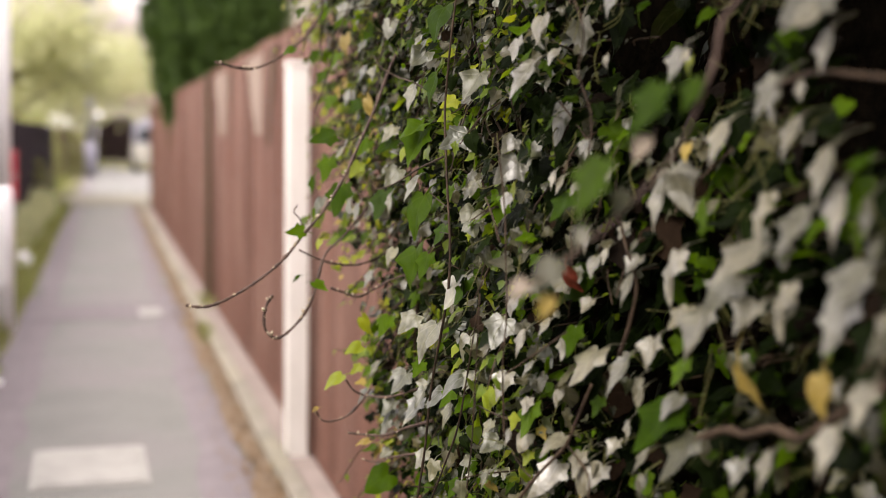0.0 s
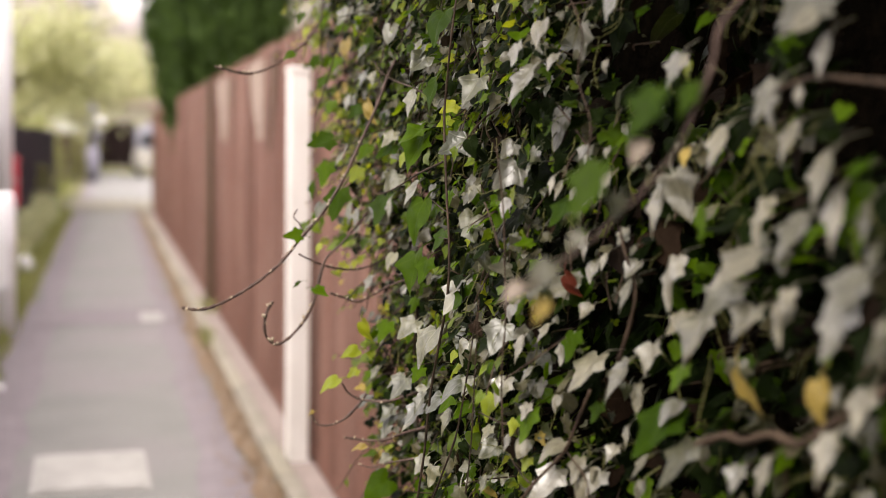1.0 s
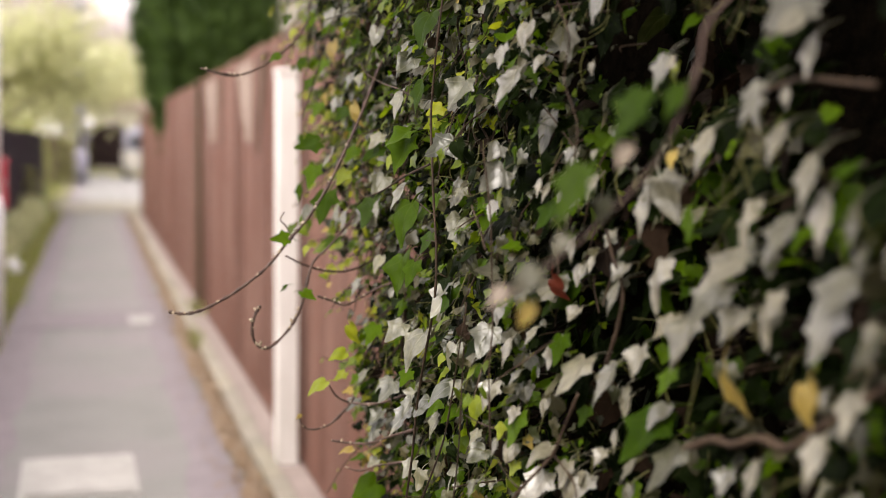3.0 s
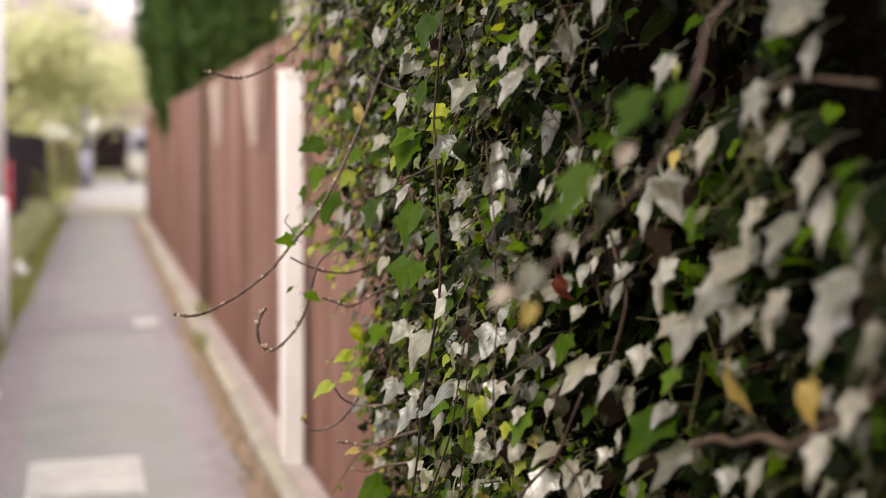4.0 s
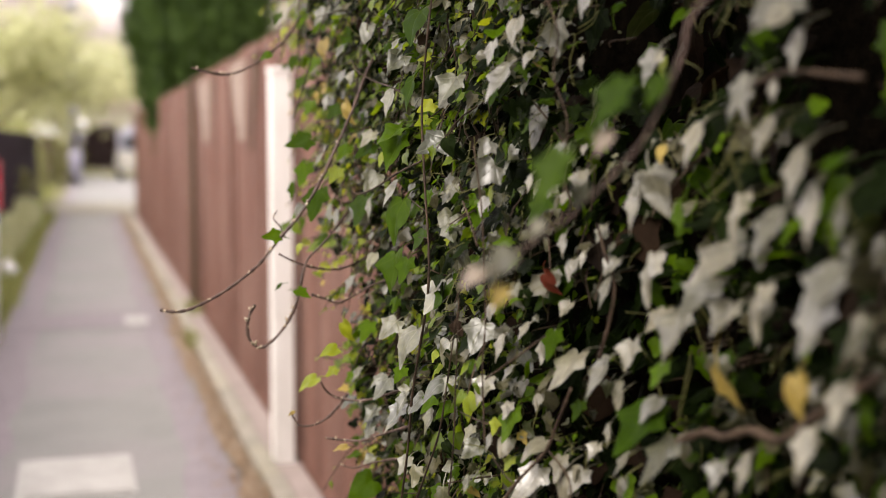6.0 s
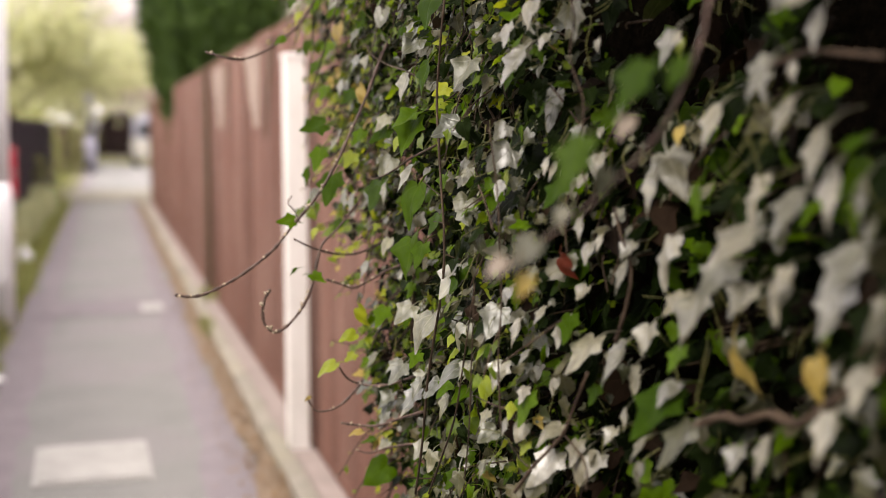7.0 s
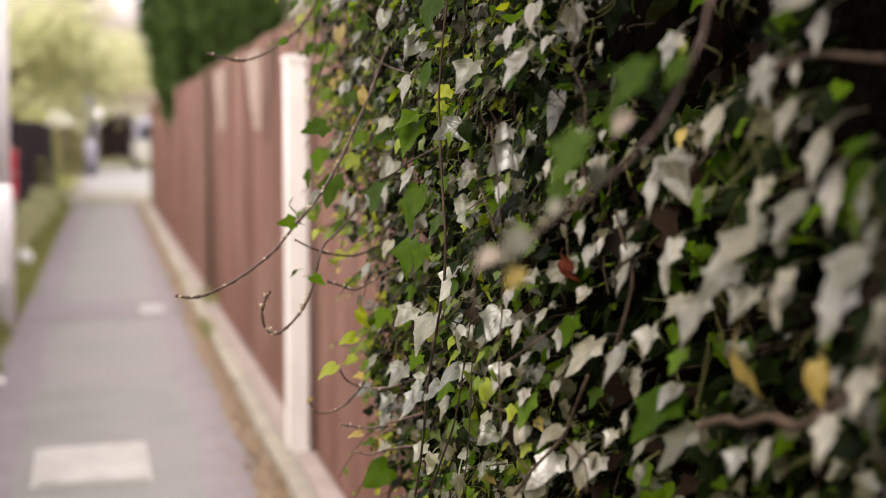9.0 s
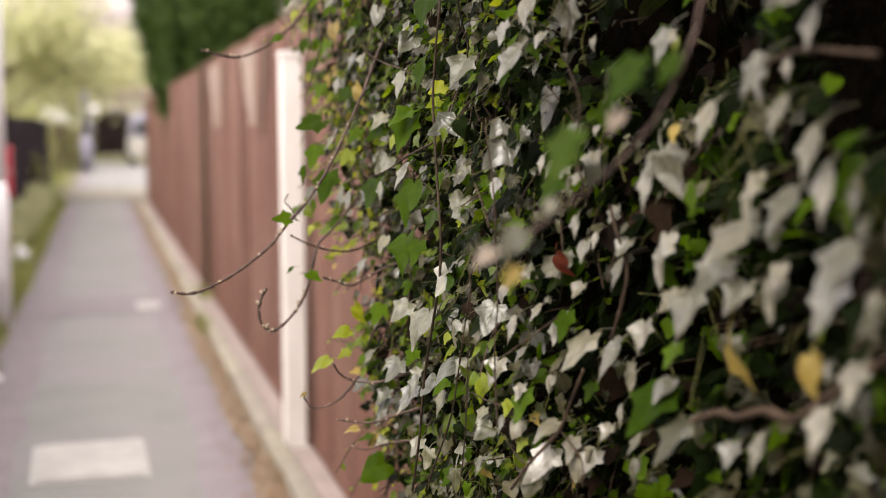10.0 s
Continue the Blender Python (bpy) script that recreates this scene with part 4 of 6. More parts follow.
    # tiny leaves and bits, many coloured pale to stand in for glints between the stems
    for _ in range(2600):
        y, z = rng.uniform(1.2, 2.3), rng.uniform(0.8, 1.65)
        if y > far_end(z) - 0.03 or hollow(y, z) > 0.3:
            continue
        p = np.array((face(y, z) + rng.uniform(0.0, 0.08), y, z))
        n = np.array((-0.7, -0.2, 0.5)) + rng.normal(0, 0.6, 3)
        put(pick(rng.rand(), TINY), p, n, rng.normal(0, 1, 3) + np.array((0, 0, -0.6)), rng.uniform(0.004, 0.013), False)
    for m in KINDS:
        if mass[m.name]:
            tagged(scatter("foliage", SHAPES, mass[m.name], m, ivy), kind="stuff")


def ivy_stems():
    rng = random.Random(21)
    for k in range(9):
        y = rng.uniform(1.35, 2.2)
        z, dz = rng.uniform(0.5, 0.9), 0.07
        depth = rng.choice((0.02, 0.03, 0.045, 0.06, 0.1))
        pts, yy = [], y
        top = rng.uniform(1.75, 2.1)
        while z < top:
            pts.append((face(yy, z) + depth + rng.uniform(-0.012, 0.012), yy, z))
            yy = min(yy + rng.uniform(-0.028, 0.028), far_end(z))
            z += dz
        bm = tube(bmesh.new(), glide(pts, 4), rng.uniform(0.0012, 0.0026), rng.uniform(0.0008, 0.0014), 6, 0.35, rng)
        smooth(part("stem", bm, TWIG, ivy))
    # long thin leaf stalks, crossing every way
    bm = bmesh.new()
    for k in range(900):
        y, z = rng.uniform(0.75, 2.25), rng.uniform(0.8, 1.65)
        if y > far_end(z) - 0.02 or hollow(y, z) > 0.4:
            continue
        p = Vector((face(y, z) + rng.uniform(-0.015, 0.07), y, z))
        way = Vector((rng.uniform(-0.5, 0.2), rng.uniform(-0.6, 0.6), rng.uniform(-1, 0.3))).normalized()
        l = rng.uniform(0.02, 0.06)
        bend = Vector((rng.uniform(-1, 1), rng.uniform(-1, 1), rng.uniform(-1, 1))) * 0.008
        tube(bm, glide([p, p + way * l * 0.5 + bend, p + way * l], 4), 0.0008, 0.0005, 4)
    tagged(part("stalk_tangle", bm, STALK, ivy), "thin olive leaf stalks", kind="stuff")
    # dry twiglets inside
    for k in range(80):
        y, z = rng.uniform(1.2, 2.1), rng.uniform(0.8, 1.6)
        p = Vector((face(y, z) + rng.uniform(0, 0.1), y, z))
        way = Vector((rng.uniform(-0.6, 0.1), rng.uniform(-0.7, 0.7), rng.uniform(-0.5, 0.6))).normalized()
        l = rng.uniform(0.04, 0.11)
        bend = Vector((rng.uniform(-1, 1), rng.uniform(-1, 1), rng.uniform(-1, 1))) * 0.012
        bm = tube(bmesh.new(), glide([p, p + way * l * 0.5 + bend, p + way * l]), 0.0013, 0.0007, 5, 0.3, rng)
        part("twig", bm, TWIG, ivy)


def edge_sprigs():
    """Short leafy shoots that stand out airily from the ivy's far edge."""
    rng = np.random.RandomState(77)
    for k in range(32):
        z = rng.uniform(1.1, 1.62) if k < 22 else rng.uniform(0.84, 1.1)
        y = far_end(z) - rng.uniform(0.0, 0.16)
        p = np.array((face(y, z) + 0.01, y, z))
        way = np.array((-1.0, rng.uniform(-0.3, 0.3), rng.uniform(-0.6, 0.3)))
        way /= np.linalg.norm(way)
        length = rng.uniform(0.03, 0.065) if z > 1.36 or z < 1.1 else rng.uniform(0.05, 0.11)
        sag = np.array((0, 0, -0.25 * length))
        ends = [p, p + way * length * 0.5, p + way * length + sag]
        sprig = shoot([tuple(q) for q in ends], 0.0012, 0.0006)
        at, side = 0.3, 1
        while at < 1.02:
            q = p + way * length * at + sag * at * at
            n = np.array((-0.55, -0.5, 0.55)) + rng.normal(0, 0.35, 3)
            d = 0.35 * way + np.array((0.0, 0.5 * side, -0.75)) + rng.normal(0, 0.25, 3)
            m = (LEAF_FRESH, LEAF_FRESH, LEAF_LIME, LEAF_MID, LEAF_FRESH, LEAF_GOLD if at > 0.8 else LEAF_MID)[rng.randint(6)]
            leaf(rng.choice((0, 2, 4)), m, tuple(q), n, d, rng.uniform(0.013, 0.027), sprig)
            at += rng.uniform(0.13, 0.24)
            side = -side


ivy_wall()
ivy_stems()
edge_sprigs()
# Plain black sheet behind the leaves, added in place of shade.
part("root_mat", boxed(0.80, 0.828, -0.95, 3.0, 0.0, 1.84), DEEP, ivy, "near-black sheet standing in for shade inside the ivy")

# shoots that stand out from the ivy, and its larger stems
stem([(0.529, 0.923, 1.391), (0.529, 0.880, 1.401), (0.529, 0.839, 1.405), (0.529, 0.795, 1.401), (0.529, 0.747, 1.396)], 0.002, 0.0018)
long_shoot = shoot([(0.500, 1.960, 1.560), (0.465, 1.945, 1.505), (0.441, 1.930, 1.461), (0.417, 1.910, 1.406), (0.390, 1.900, 1.348), (0.362, 1.890, 1.291), (0.329, 1.880, 1.239), (0.298, 1.880, 1.202), (0.264, 1.880, 1.160), (0.219, 1.870, 1.126), (0.176, 1.860, 1.103), (0.143, 1.850, 1.094), (0.115, 1.850, 1.097)], 0.0022, 0.0019)
long_tip = shoot([(0.302, 1.900, 1.202), (0.293, 1.900, 1.222), (0.284, 1.900, 1.233), (0.290, 1.900, 1.245)], 0.001, 0.0007)
curled_shoot = shoot([(0.411, 1.950, 1.238), (0.392, 1.940, 1.217), (0.364, 1.920, 1.191), (0.337, 1.910, 1.168), (0.325, 1.900, 1.140), (0.315, 1.890, 1.107), (0.295, 1.880, 1.072), (0.267, 1.870, 1.046), (0.249, 1.870, 1.041), (0.236, 1.870, 1.055), (0.234, 1.870, 1.076), (0.239, 1.870, 1.094), (0.247, 1.870, 1.107)], 0.0017, 0.0022)
arched_shoot = shoot([(0.475, 2.000, 1.175), (0.446, 1.980, 1.158), (0.404, 1.960, 1.144), (0.363, 1.940, 1.146), (0.323, 1.920, 1.158), (0.293, 1.900, 1.173)], 0.0019, 0.0013)
upper_shoot = shoot([(0.378, 2.200, 1.573), (0.347, 2.150, 1.530), (0.317, 2.120, 1.504), (0.284, 2.100, 1.480), (0.243, 2.080, 1.462), (0.209, 2.060, 1.462), (0.176, 2.050, 1.469)], 0.0021, 0.0017)
budded_shoot = shoot([(0.472, 1.850, 1.143), (0.447, 1.900, 1.127), (0.419, 1.920, 1.109), (0.388, 1.900, 1.098), (0.365, 1.900, 1.105), (0.342, 1.900, 1.113)], 0.0019, 0.0016)
lime_shoot = shoot([(0.462, 1.720, 0.990), (0.447, 1.780, 0.969), (0.422, 1.820, 0.952), (0.392, 1.850, 0.949), (0.370, 1.850, 0.959), (0.358, 1.850, 0.976)], 0.002, 0.0013)
hooked_shoot = shoot([(0.397, 1.850, 0.960), (0.382, 1.850, 0.939), (0.361, 1.850, 0.919), (0.339, 1.850, 0.911), (0.321, 1.850, 0.914), (0.310, 1.850, 0.932)], 0.002, 0.0011)
low_shoot = shoot([(0.452, 1.680, 0.945), (0.439, 1.780, 0.912), (0.418, 1.820, 0.893), (0.391, 1.840, 0.889), (0.362, 1.850, 0.892)], 0.0021, 0.0014)
lowest_shoot = shoot([(0.450, 1.700, 0.894), (0.427, 1.800, 0.863), (0.405, 1.840, 0.845), (0.384, 1.850, 0.849)], 0.0016, 0.0009)
stem([(0.404, 1.900, 1.284), (0.412, 1.880, 1.270), (0.422, 1.800, 1.282), (0.431, 1.700, 1.306), (0.427, 1.550, 1.326)], 0.0009, 0.0014)
stem([(0.450, 1.500, 1.640), (0.432, 1.500, 1.560), (0.424, 1.508, 1.482), (0.424, 1.526, 1.426), (0.424, 1.535, 1.383), (0.424, 1.526, 1.328), (0.424, 1.515, 1.275), (0.424, 1.501, 1.218), (0.424, 1.503, 1.167), (0.424, 1.523, 1.120), (0.424, 1.553, 1.070), (0.424, 1.580, 1.019), (0.424, 1.593, 0.986), (0.424, 1.614, 0.918), (0.424, 1.654, 0.834)], 0.0013, 0.0017)
stem([(0.424, 1.372, 1.152), (0.424, 1.393, 1.111), (0.424, 1.420, 1.051), (0.424, 1.454, 0.987), (0.424, 1.517, 0.920), (0.424, 1.580, 0.856)], 0.0009, 0.0012)
stem([(0.426, 1.319, 1.348), (0.430, 1.302, 1.279), (0.432, 1.298, 1.210), (0.433, 1.295, 1.153), (0.431, 1.299, 1.094), (0.433, 1.294, 1.011)], 0.0008, 0.001)
stem([(0.424, 1.368, 1.169), (0.424, 1.380, 1.066), (0.424, 1.390, 0.988), (0.424, 1.414, 0.904)], 0.0007, 0.001)
stem([(0.491, 1.183, 1.095), (0.483, 1.200, 1.056), (0.475, 1.214, 1.022), (0.456, 1.247, 0.982), (0.442, 1.273, 0.945)], 0.0014, 0.0019)
stem([(0.474, 1.215, 1.146), (0.454, 1.251, 1.118), (0.433, 1.294, 1.087)], 0.0009, 0.0011)
stem([(0.515, 1.175, 1.267), (0.519, 1.167, 1.240), (0.524, 1.151, 1.206), (0.522, 1.156, 1.170), (0.517, 1.172, 1.127)], 0.0014, 0.002)
stem([(0.529, 1.017, 1.074), (0.529, 0.964, 1.096), (0.529, 0.929, 1.100), (0.529, 0.884, 1.116), (0.529, 0.842, 1.118), (0.529, 0.797, 1.145), (0.529, 0.763, 1.165), (0.529, 0.719, 1.192)], 0.0036, 0.0032)
stem([(0.378, 2.200, 1.603), (0.375, 2.200, 1.533), (0.378, 2.200, 1.483)], 0.0008, 0.0011)
stem([(0.424, 2.150, 1.600), (0.399, 2.150, 1.530), (0.380, 2.150, 1.461), (0.356, 2.150, 1.391)], 0.0008, 0.0012)
stem([(0.417, 2.000, 1.477), (0.419, 1.950, 1.480), (0.418, 1.900, 1.461), (0.432, 1.850, 1.444), (0.434, 1.750, 1.431), (0.444, 1.700, 1.418)], 0.0009, 0.0012)
stem([(0.424, 1.353, 1.283), (0.425, 1.327, 1.261), (0.428, 1.309, 1.234)], 0.0008, 0.0011)
stem([(0.424, 1.360, 1.036), (0.429, 1.308, 1.037), (0.435, 1.288, 1.037)], 0.0007, 0.001)
stem([(0.438, 1.283, 1.001), (0.446, 1.266, 0.985), (0.452, 1.254, 0.978)], 0.0007, 0.0009)
stem([(0.427, 1.620, 1.277), (0.437, 1.580, 1.262), (0.438, 1.550, 1.259)], 0.0006, 0.0009)
stem([(0.431, 1.600, 1.224), (0.437, 1.580, 1.224), (0.438, 1.550, 1.225)], 0.0006, 0.0009)
stem([(0.477, 1.210, 1.023), (0.490, 1.185, 0.998), (0.491, 1.183, 0.968)], 0.0008, 0.0011)
stem([(0.467, 1.227, 1.520), (0.480, 1.204, 1.466), (0.478, 1.208, 1.420), (0.487, 1.192, 1.373), (0.485, 1.195, 1.320), (0.490, 1.186, 1.285)], 0.0008, 0.001)

# a loose spray that hangs out over the path before the ivy, swaying from its root
stem([(0.57, 0.88, 1.55), (0.52, 0.84, 1.515), (0.4605, 0.81, 1.473)], 0.002, 0.0018)
spray = shoot([(0.455, 0.800, 1.471), (0.426, 0.800, 1.438), (0.420, 0.800, 1.410), (0.408, 0.800, 1.378), (0.394, 0.800, 1.348), (0.377, 0.800, 1.327), (0.360, 0.800, 1.309), (0.339, 0.800, 1.290), (0.319, 0.800, 1.275), (0.298, 0.800, 1.260), (0.284, 0.800, 1.249)], 0.0017, 0.0006)
leaf(4, LEAF_PINK, (0.368, 0.800, 1.353), (-0.715, -0.531, 0.455), (-0.537, 0.000, -0.844), 0.019, spray)
leaf(2, LEAF_DEEP, (0.379, 0.800, 1.389), (-0.691, -0.523, 0.499), (-0.585, 0.000, -0.811), 0.044, spray)
leaf(2, LEAF_DEEP, (0.336, 0.800, 1.336), (-0.724, -0.535, 0.435), (-0.514, 0.000, -0.857), 0.047, spray)
leaf(4, LEAF_GREY, (0.352, 0.800, 1.315), (-0.758, -0.559, 0.337), (-0.406, 0.000, -0.914), 0.020, spray)
leaf(4, LEAF_GREY, (0.302, 0.800, 1.267), (-0.624, -0.509, 0.593), (-0.689, 0.000, -0.725), 0.028, spray)
leaf(4, LEAF_PINK, (0.280, 0.800, 1.253), (-0.540, -0.503, 0.675), (-0.781, 0.000, -0.625), 0.019, spray)
leaf(4, LEAF_GOLD, (0.298, 0.800, 1.242), (-0.719, -0.533, 0.445), (-0.526, 0.000, -0.850), 0.019, spray)
leaf(4, LEAF_GREY, (0.323, 0.800, 1.289), (-0.677, -0.519, 0.521), (-0.610, 0.000, -0.793), 0.016, spray)
leaf(2, LEAF_DEEP, (0.407, 0.800, 1.394), (-0.728, -0.537, 0.425), (-0.504, 0.000, -0.864), 0.028, spray)

# leaves on the loose shoots at the ivy's edge
leaf(4, LEAF_GOLD, (0.418, 2.000, 1.416), (-0.98, -0.21, -0.05), (0.14, -0.45, -0.88), 0.044)
leaf(0, LEAF_LIME, (0.398, 1.950, 1.309), (-0.48, -0.66, 0.58), (-0.59, -0.25, -0.77), 0.032)
leaf(0, LEAF_MID, (0.356, 1.950, 1.352), (-0.10, -0.67, 0.74), (-0.97, -0.10, -0.22), 0.045, long_shoot)
leaf(0, LEAF_MID, (0.358, 2.000, 1.313), (-0.70, -0.53, 0.48), (-0.36, -0.32, -0.88), 0.043, long_shoot)
leaf(2, LEAF_MID, (0.348, 2.100, 1.282), (-0.88, -0.32, 0.36), (-0.25, -0.35, -0.90), 0.036)
leaf(0, LEAF_MID, (0.370, 1.950, 1.273), (-0.73, -0.51, 0.45), (-0.31, -0.34, -0.89), 0.058, long_shoot)
leaf(0, LEAF_MID, (0.297, 1.880, 1.204), (0.03, -0.74, 0.67), (-1.00, -0.08, -0.04), 0.030, long_shoot)
leaf(0, LEAF_MID, (0.313, 1.880, 1.125), (0.05, -0.57, 0.82), (0.70, -0.57, -0.44), 0.028, curled_shoot)
leaf(2, LEAF_MID, (0.294, 1.900, 1.133), (-0.48, -0.33, 0.81), (-0.81, -0.18, -0.56), 0.017, curled_shoot)
leaf(4, LEAF_GOLD, (0.421, 2.200, 1.533), (-0.86, -0.41, 0.32), (-0.17, -0.36, -0.92), 0.040)
leaf(0, LEAF_MID, (0.365, 1.950, 1.189), (-0.63, -0.39, 0.67), (0.75, -0.50, 0.42), 0.031, arched_shoot)
leaf(4, LEAF_LIME, (0.335, 1.950, 1.185), (-0.72, -0.41, 0.56), (-0.48, -0.29, -0.83), 0.019, arched_shoot)
leaf(4, LEAF_LIME, (0.383, 1.850, 1.028), (-0.14, -0.64, 0.75), (-0.95, -0.11, -0.28), 0.030, lime_shoot)
leaf(4, LEAF_LIME, (0.353, 1.850, 0.983), (-0.37, -0.37, 0.85), (-0.88, -0.15, -0.45), 0.036, lime_shoot)
leaf(0, LEAF_LIME, (0.393, 1.900, 0.987), (-0.38, -0.48, 0.79), (-0.85, -0.17, -0.51), 0.024, lime_shoot)
leaf(4, LEAF_GOLD, (0.397, 1.850, 0.877), (-0.08, -0.25, 0.97), (-0.99, -0.08, -0.10), 0.024, low_shoot)
leaf(4, LEAF_GOLD, (0.315, 1.850, 0.934), (-0.41, -0.35, 0.84), (-0.86, -0.17, -0.49), 0.012, hooked_shoot)
leaf(4, LEAF_MID, (0.298, 2.000, 1.492), (-0.23, -0.69, 0.68), (-0.89, -0.14, -0.43), 0.021, upper_shoot)
leaf(0, LEAF_MID, (0.342, 2.200, 1.577), (-0.72, -0.49, 0.50), (-0.41, -0.29, -0.87), 0.024)
leaf(0, LEAF_MID, (0.375, 2.150, 1.461), (-0.52, -0.60, 0.61), (-0.61, -0.24, -0.76), 0.026)

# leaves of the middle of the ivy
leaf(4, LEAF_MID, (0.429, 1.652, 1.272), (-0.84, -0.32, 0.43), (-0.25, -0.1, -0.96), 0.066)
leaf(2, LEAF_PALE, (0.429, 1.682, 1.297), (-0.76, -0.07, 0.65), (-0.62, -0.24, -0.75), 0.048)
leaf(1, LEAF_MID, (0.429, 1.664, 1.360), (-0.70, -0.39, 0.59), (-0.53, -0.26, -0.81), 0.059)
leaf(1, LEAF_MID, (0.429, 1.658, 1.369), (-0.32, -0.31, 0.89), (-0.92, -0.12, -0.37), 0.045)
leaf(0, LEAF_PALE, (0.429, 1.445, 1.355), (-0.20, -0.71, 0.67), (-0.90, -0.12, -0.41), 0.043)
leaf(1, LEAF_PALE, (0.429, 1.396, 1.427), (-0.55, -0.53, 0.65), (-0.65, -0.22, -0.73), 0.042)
leaf(2, LEAF_SKY_SHEEN, (0.450, 1.267, 1.435), (-0.69, -0.23, 0.69), (-0.66, -0.21, -0.72), 0.055)
leaf(4, LEAF_SKY_SHEEN, (0.465, 1.239, 1.446), (-0.68, -0.27, 0.68), (-0.65, -0.21, -0.73), 0.021)
leaf(4, LEAF_SKY_SHEEN, (0.455, 1.257, 1.482), (-0.80, -0.32, 0.51), (-0.43, -0.28, -0.86), 0.031)
leaf(0, LEAF_SKY_SHEEN, (0.439, 1.291, 1.460), (-0.92, -0.09, 0.37), (-0.33, -0.31, -0.89), 0.030)
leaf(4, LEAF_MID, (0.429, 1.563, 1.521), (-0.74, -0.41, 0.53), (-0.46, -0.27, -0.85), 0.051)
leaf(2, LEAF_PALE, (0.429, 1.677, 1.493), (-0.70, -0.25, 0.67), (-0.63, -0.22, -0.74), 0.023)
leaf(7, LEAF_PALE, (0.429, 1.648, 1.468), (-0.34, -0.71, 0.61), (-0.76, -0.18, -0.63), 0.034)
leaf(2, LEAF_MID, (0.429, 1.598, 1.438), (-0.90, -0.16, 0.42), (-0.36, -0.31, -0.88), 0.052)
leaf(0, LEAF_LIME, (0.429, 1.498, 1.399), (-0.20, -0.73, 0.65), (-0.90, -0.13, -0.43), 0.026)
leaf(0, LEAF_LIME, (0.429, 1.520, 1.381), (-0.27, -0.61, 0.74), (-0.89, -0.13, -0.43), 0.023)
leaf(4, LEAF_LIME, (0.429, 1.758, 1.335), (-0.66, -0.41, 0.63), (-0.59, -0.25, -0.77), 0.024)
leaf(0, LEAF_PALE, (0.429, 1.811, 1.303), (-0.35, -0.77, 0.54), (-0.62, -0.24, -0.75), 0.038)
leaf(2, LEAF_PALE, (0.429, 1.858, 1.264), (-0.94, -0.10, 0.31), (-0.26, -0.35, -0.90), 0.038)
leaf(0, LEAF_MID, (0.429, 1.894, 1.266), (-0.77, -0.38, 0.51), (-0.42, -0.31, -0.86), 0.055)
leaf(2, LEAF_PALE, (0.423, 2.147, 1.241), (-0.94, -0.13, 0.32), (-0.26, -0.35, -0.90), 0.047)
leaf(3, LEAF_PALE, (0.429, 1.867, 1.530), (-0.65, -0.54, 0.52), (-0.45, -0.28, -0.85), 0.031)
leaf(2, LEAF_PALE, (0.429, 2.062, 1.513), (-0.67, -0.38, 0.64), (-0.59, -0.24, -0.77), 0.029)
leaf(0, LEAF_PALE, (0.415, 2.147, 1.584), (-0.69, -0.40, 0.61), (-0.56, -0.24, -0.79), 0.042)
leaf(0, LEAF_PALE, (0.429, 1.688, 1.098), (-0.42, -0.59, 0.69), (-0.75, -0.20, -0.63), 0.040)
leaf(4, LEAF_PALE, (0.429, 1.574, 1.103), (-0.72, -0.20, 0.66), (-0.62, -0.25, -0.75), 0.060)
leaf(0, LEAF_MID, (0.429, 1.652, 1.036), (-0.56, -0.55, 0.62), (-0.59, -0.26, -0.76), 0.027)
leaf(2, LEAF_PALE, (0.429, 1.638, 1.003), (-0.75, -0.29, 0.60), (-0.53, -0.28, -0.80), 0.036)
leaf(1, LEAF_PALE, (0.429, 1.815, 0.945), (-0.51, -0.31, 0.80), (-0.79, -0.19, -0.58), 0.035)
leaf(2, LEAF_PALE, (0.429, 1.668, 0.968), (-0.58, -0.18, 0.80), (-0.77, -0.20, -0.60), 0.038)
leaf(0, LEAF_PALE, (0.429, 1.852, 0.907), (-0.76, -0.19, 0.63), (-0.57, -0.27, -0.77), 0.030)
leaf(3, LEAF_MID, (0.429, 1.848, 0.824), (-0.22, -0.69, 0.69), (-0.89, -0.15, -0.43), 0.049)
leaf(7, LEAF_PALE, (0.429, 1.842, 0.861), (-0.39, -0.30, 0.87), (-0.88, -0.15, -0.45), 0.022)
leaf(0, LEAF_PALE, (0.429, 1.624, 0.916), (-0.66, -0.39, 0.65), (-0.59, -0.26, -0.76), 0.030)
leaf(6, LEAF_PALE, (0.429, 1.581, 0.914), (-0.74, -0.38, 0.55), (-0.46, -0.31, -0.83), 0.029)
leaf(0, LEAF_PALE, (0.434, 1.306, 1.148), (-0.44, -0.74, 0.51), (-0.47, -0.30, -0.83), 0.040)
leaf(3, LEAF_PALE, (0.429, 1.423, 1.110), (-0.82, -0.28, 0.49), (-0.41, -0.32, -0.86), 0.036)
leaf(0, LEAF_SKY_SHEEN, (0.441, 1.287, 1.325), (-0.16, -0.88, 0.46), (-0.79, -0.17, -0.60), 0.040)
leaf(0, LEAF_SKY_SHEEN, (0.438, 1.293, 1.351), (-0.21, -0.86, 0.46), (-0.70, -0.20, -0.69), 0.025)
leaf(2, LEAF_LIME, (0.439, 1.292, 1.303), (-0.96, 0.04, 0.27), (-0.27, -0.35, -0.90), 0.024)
leaf(4, LEAF_SKY_SHEEN, (0.436, 1.299, 1.290), (-0.73, -0.31, 0.61), (-0.55, -0.26, -0.79), 0.024)
leaf(2, LEAF_SKY_SHEEN, (0.466, 1.238, 1.317), (-0.89, -0.04, 0.45), (-0.42, -0.30, -0.86), 0.024)
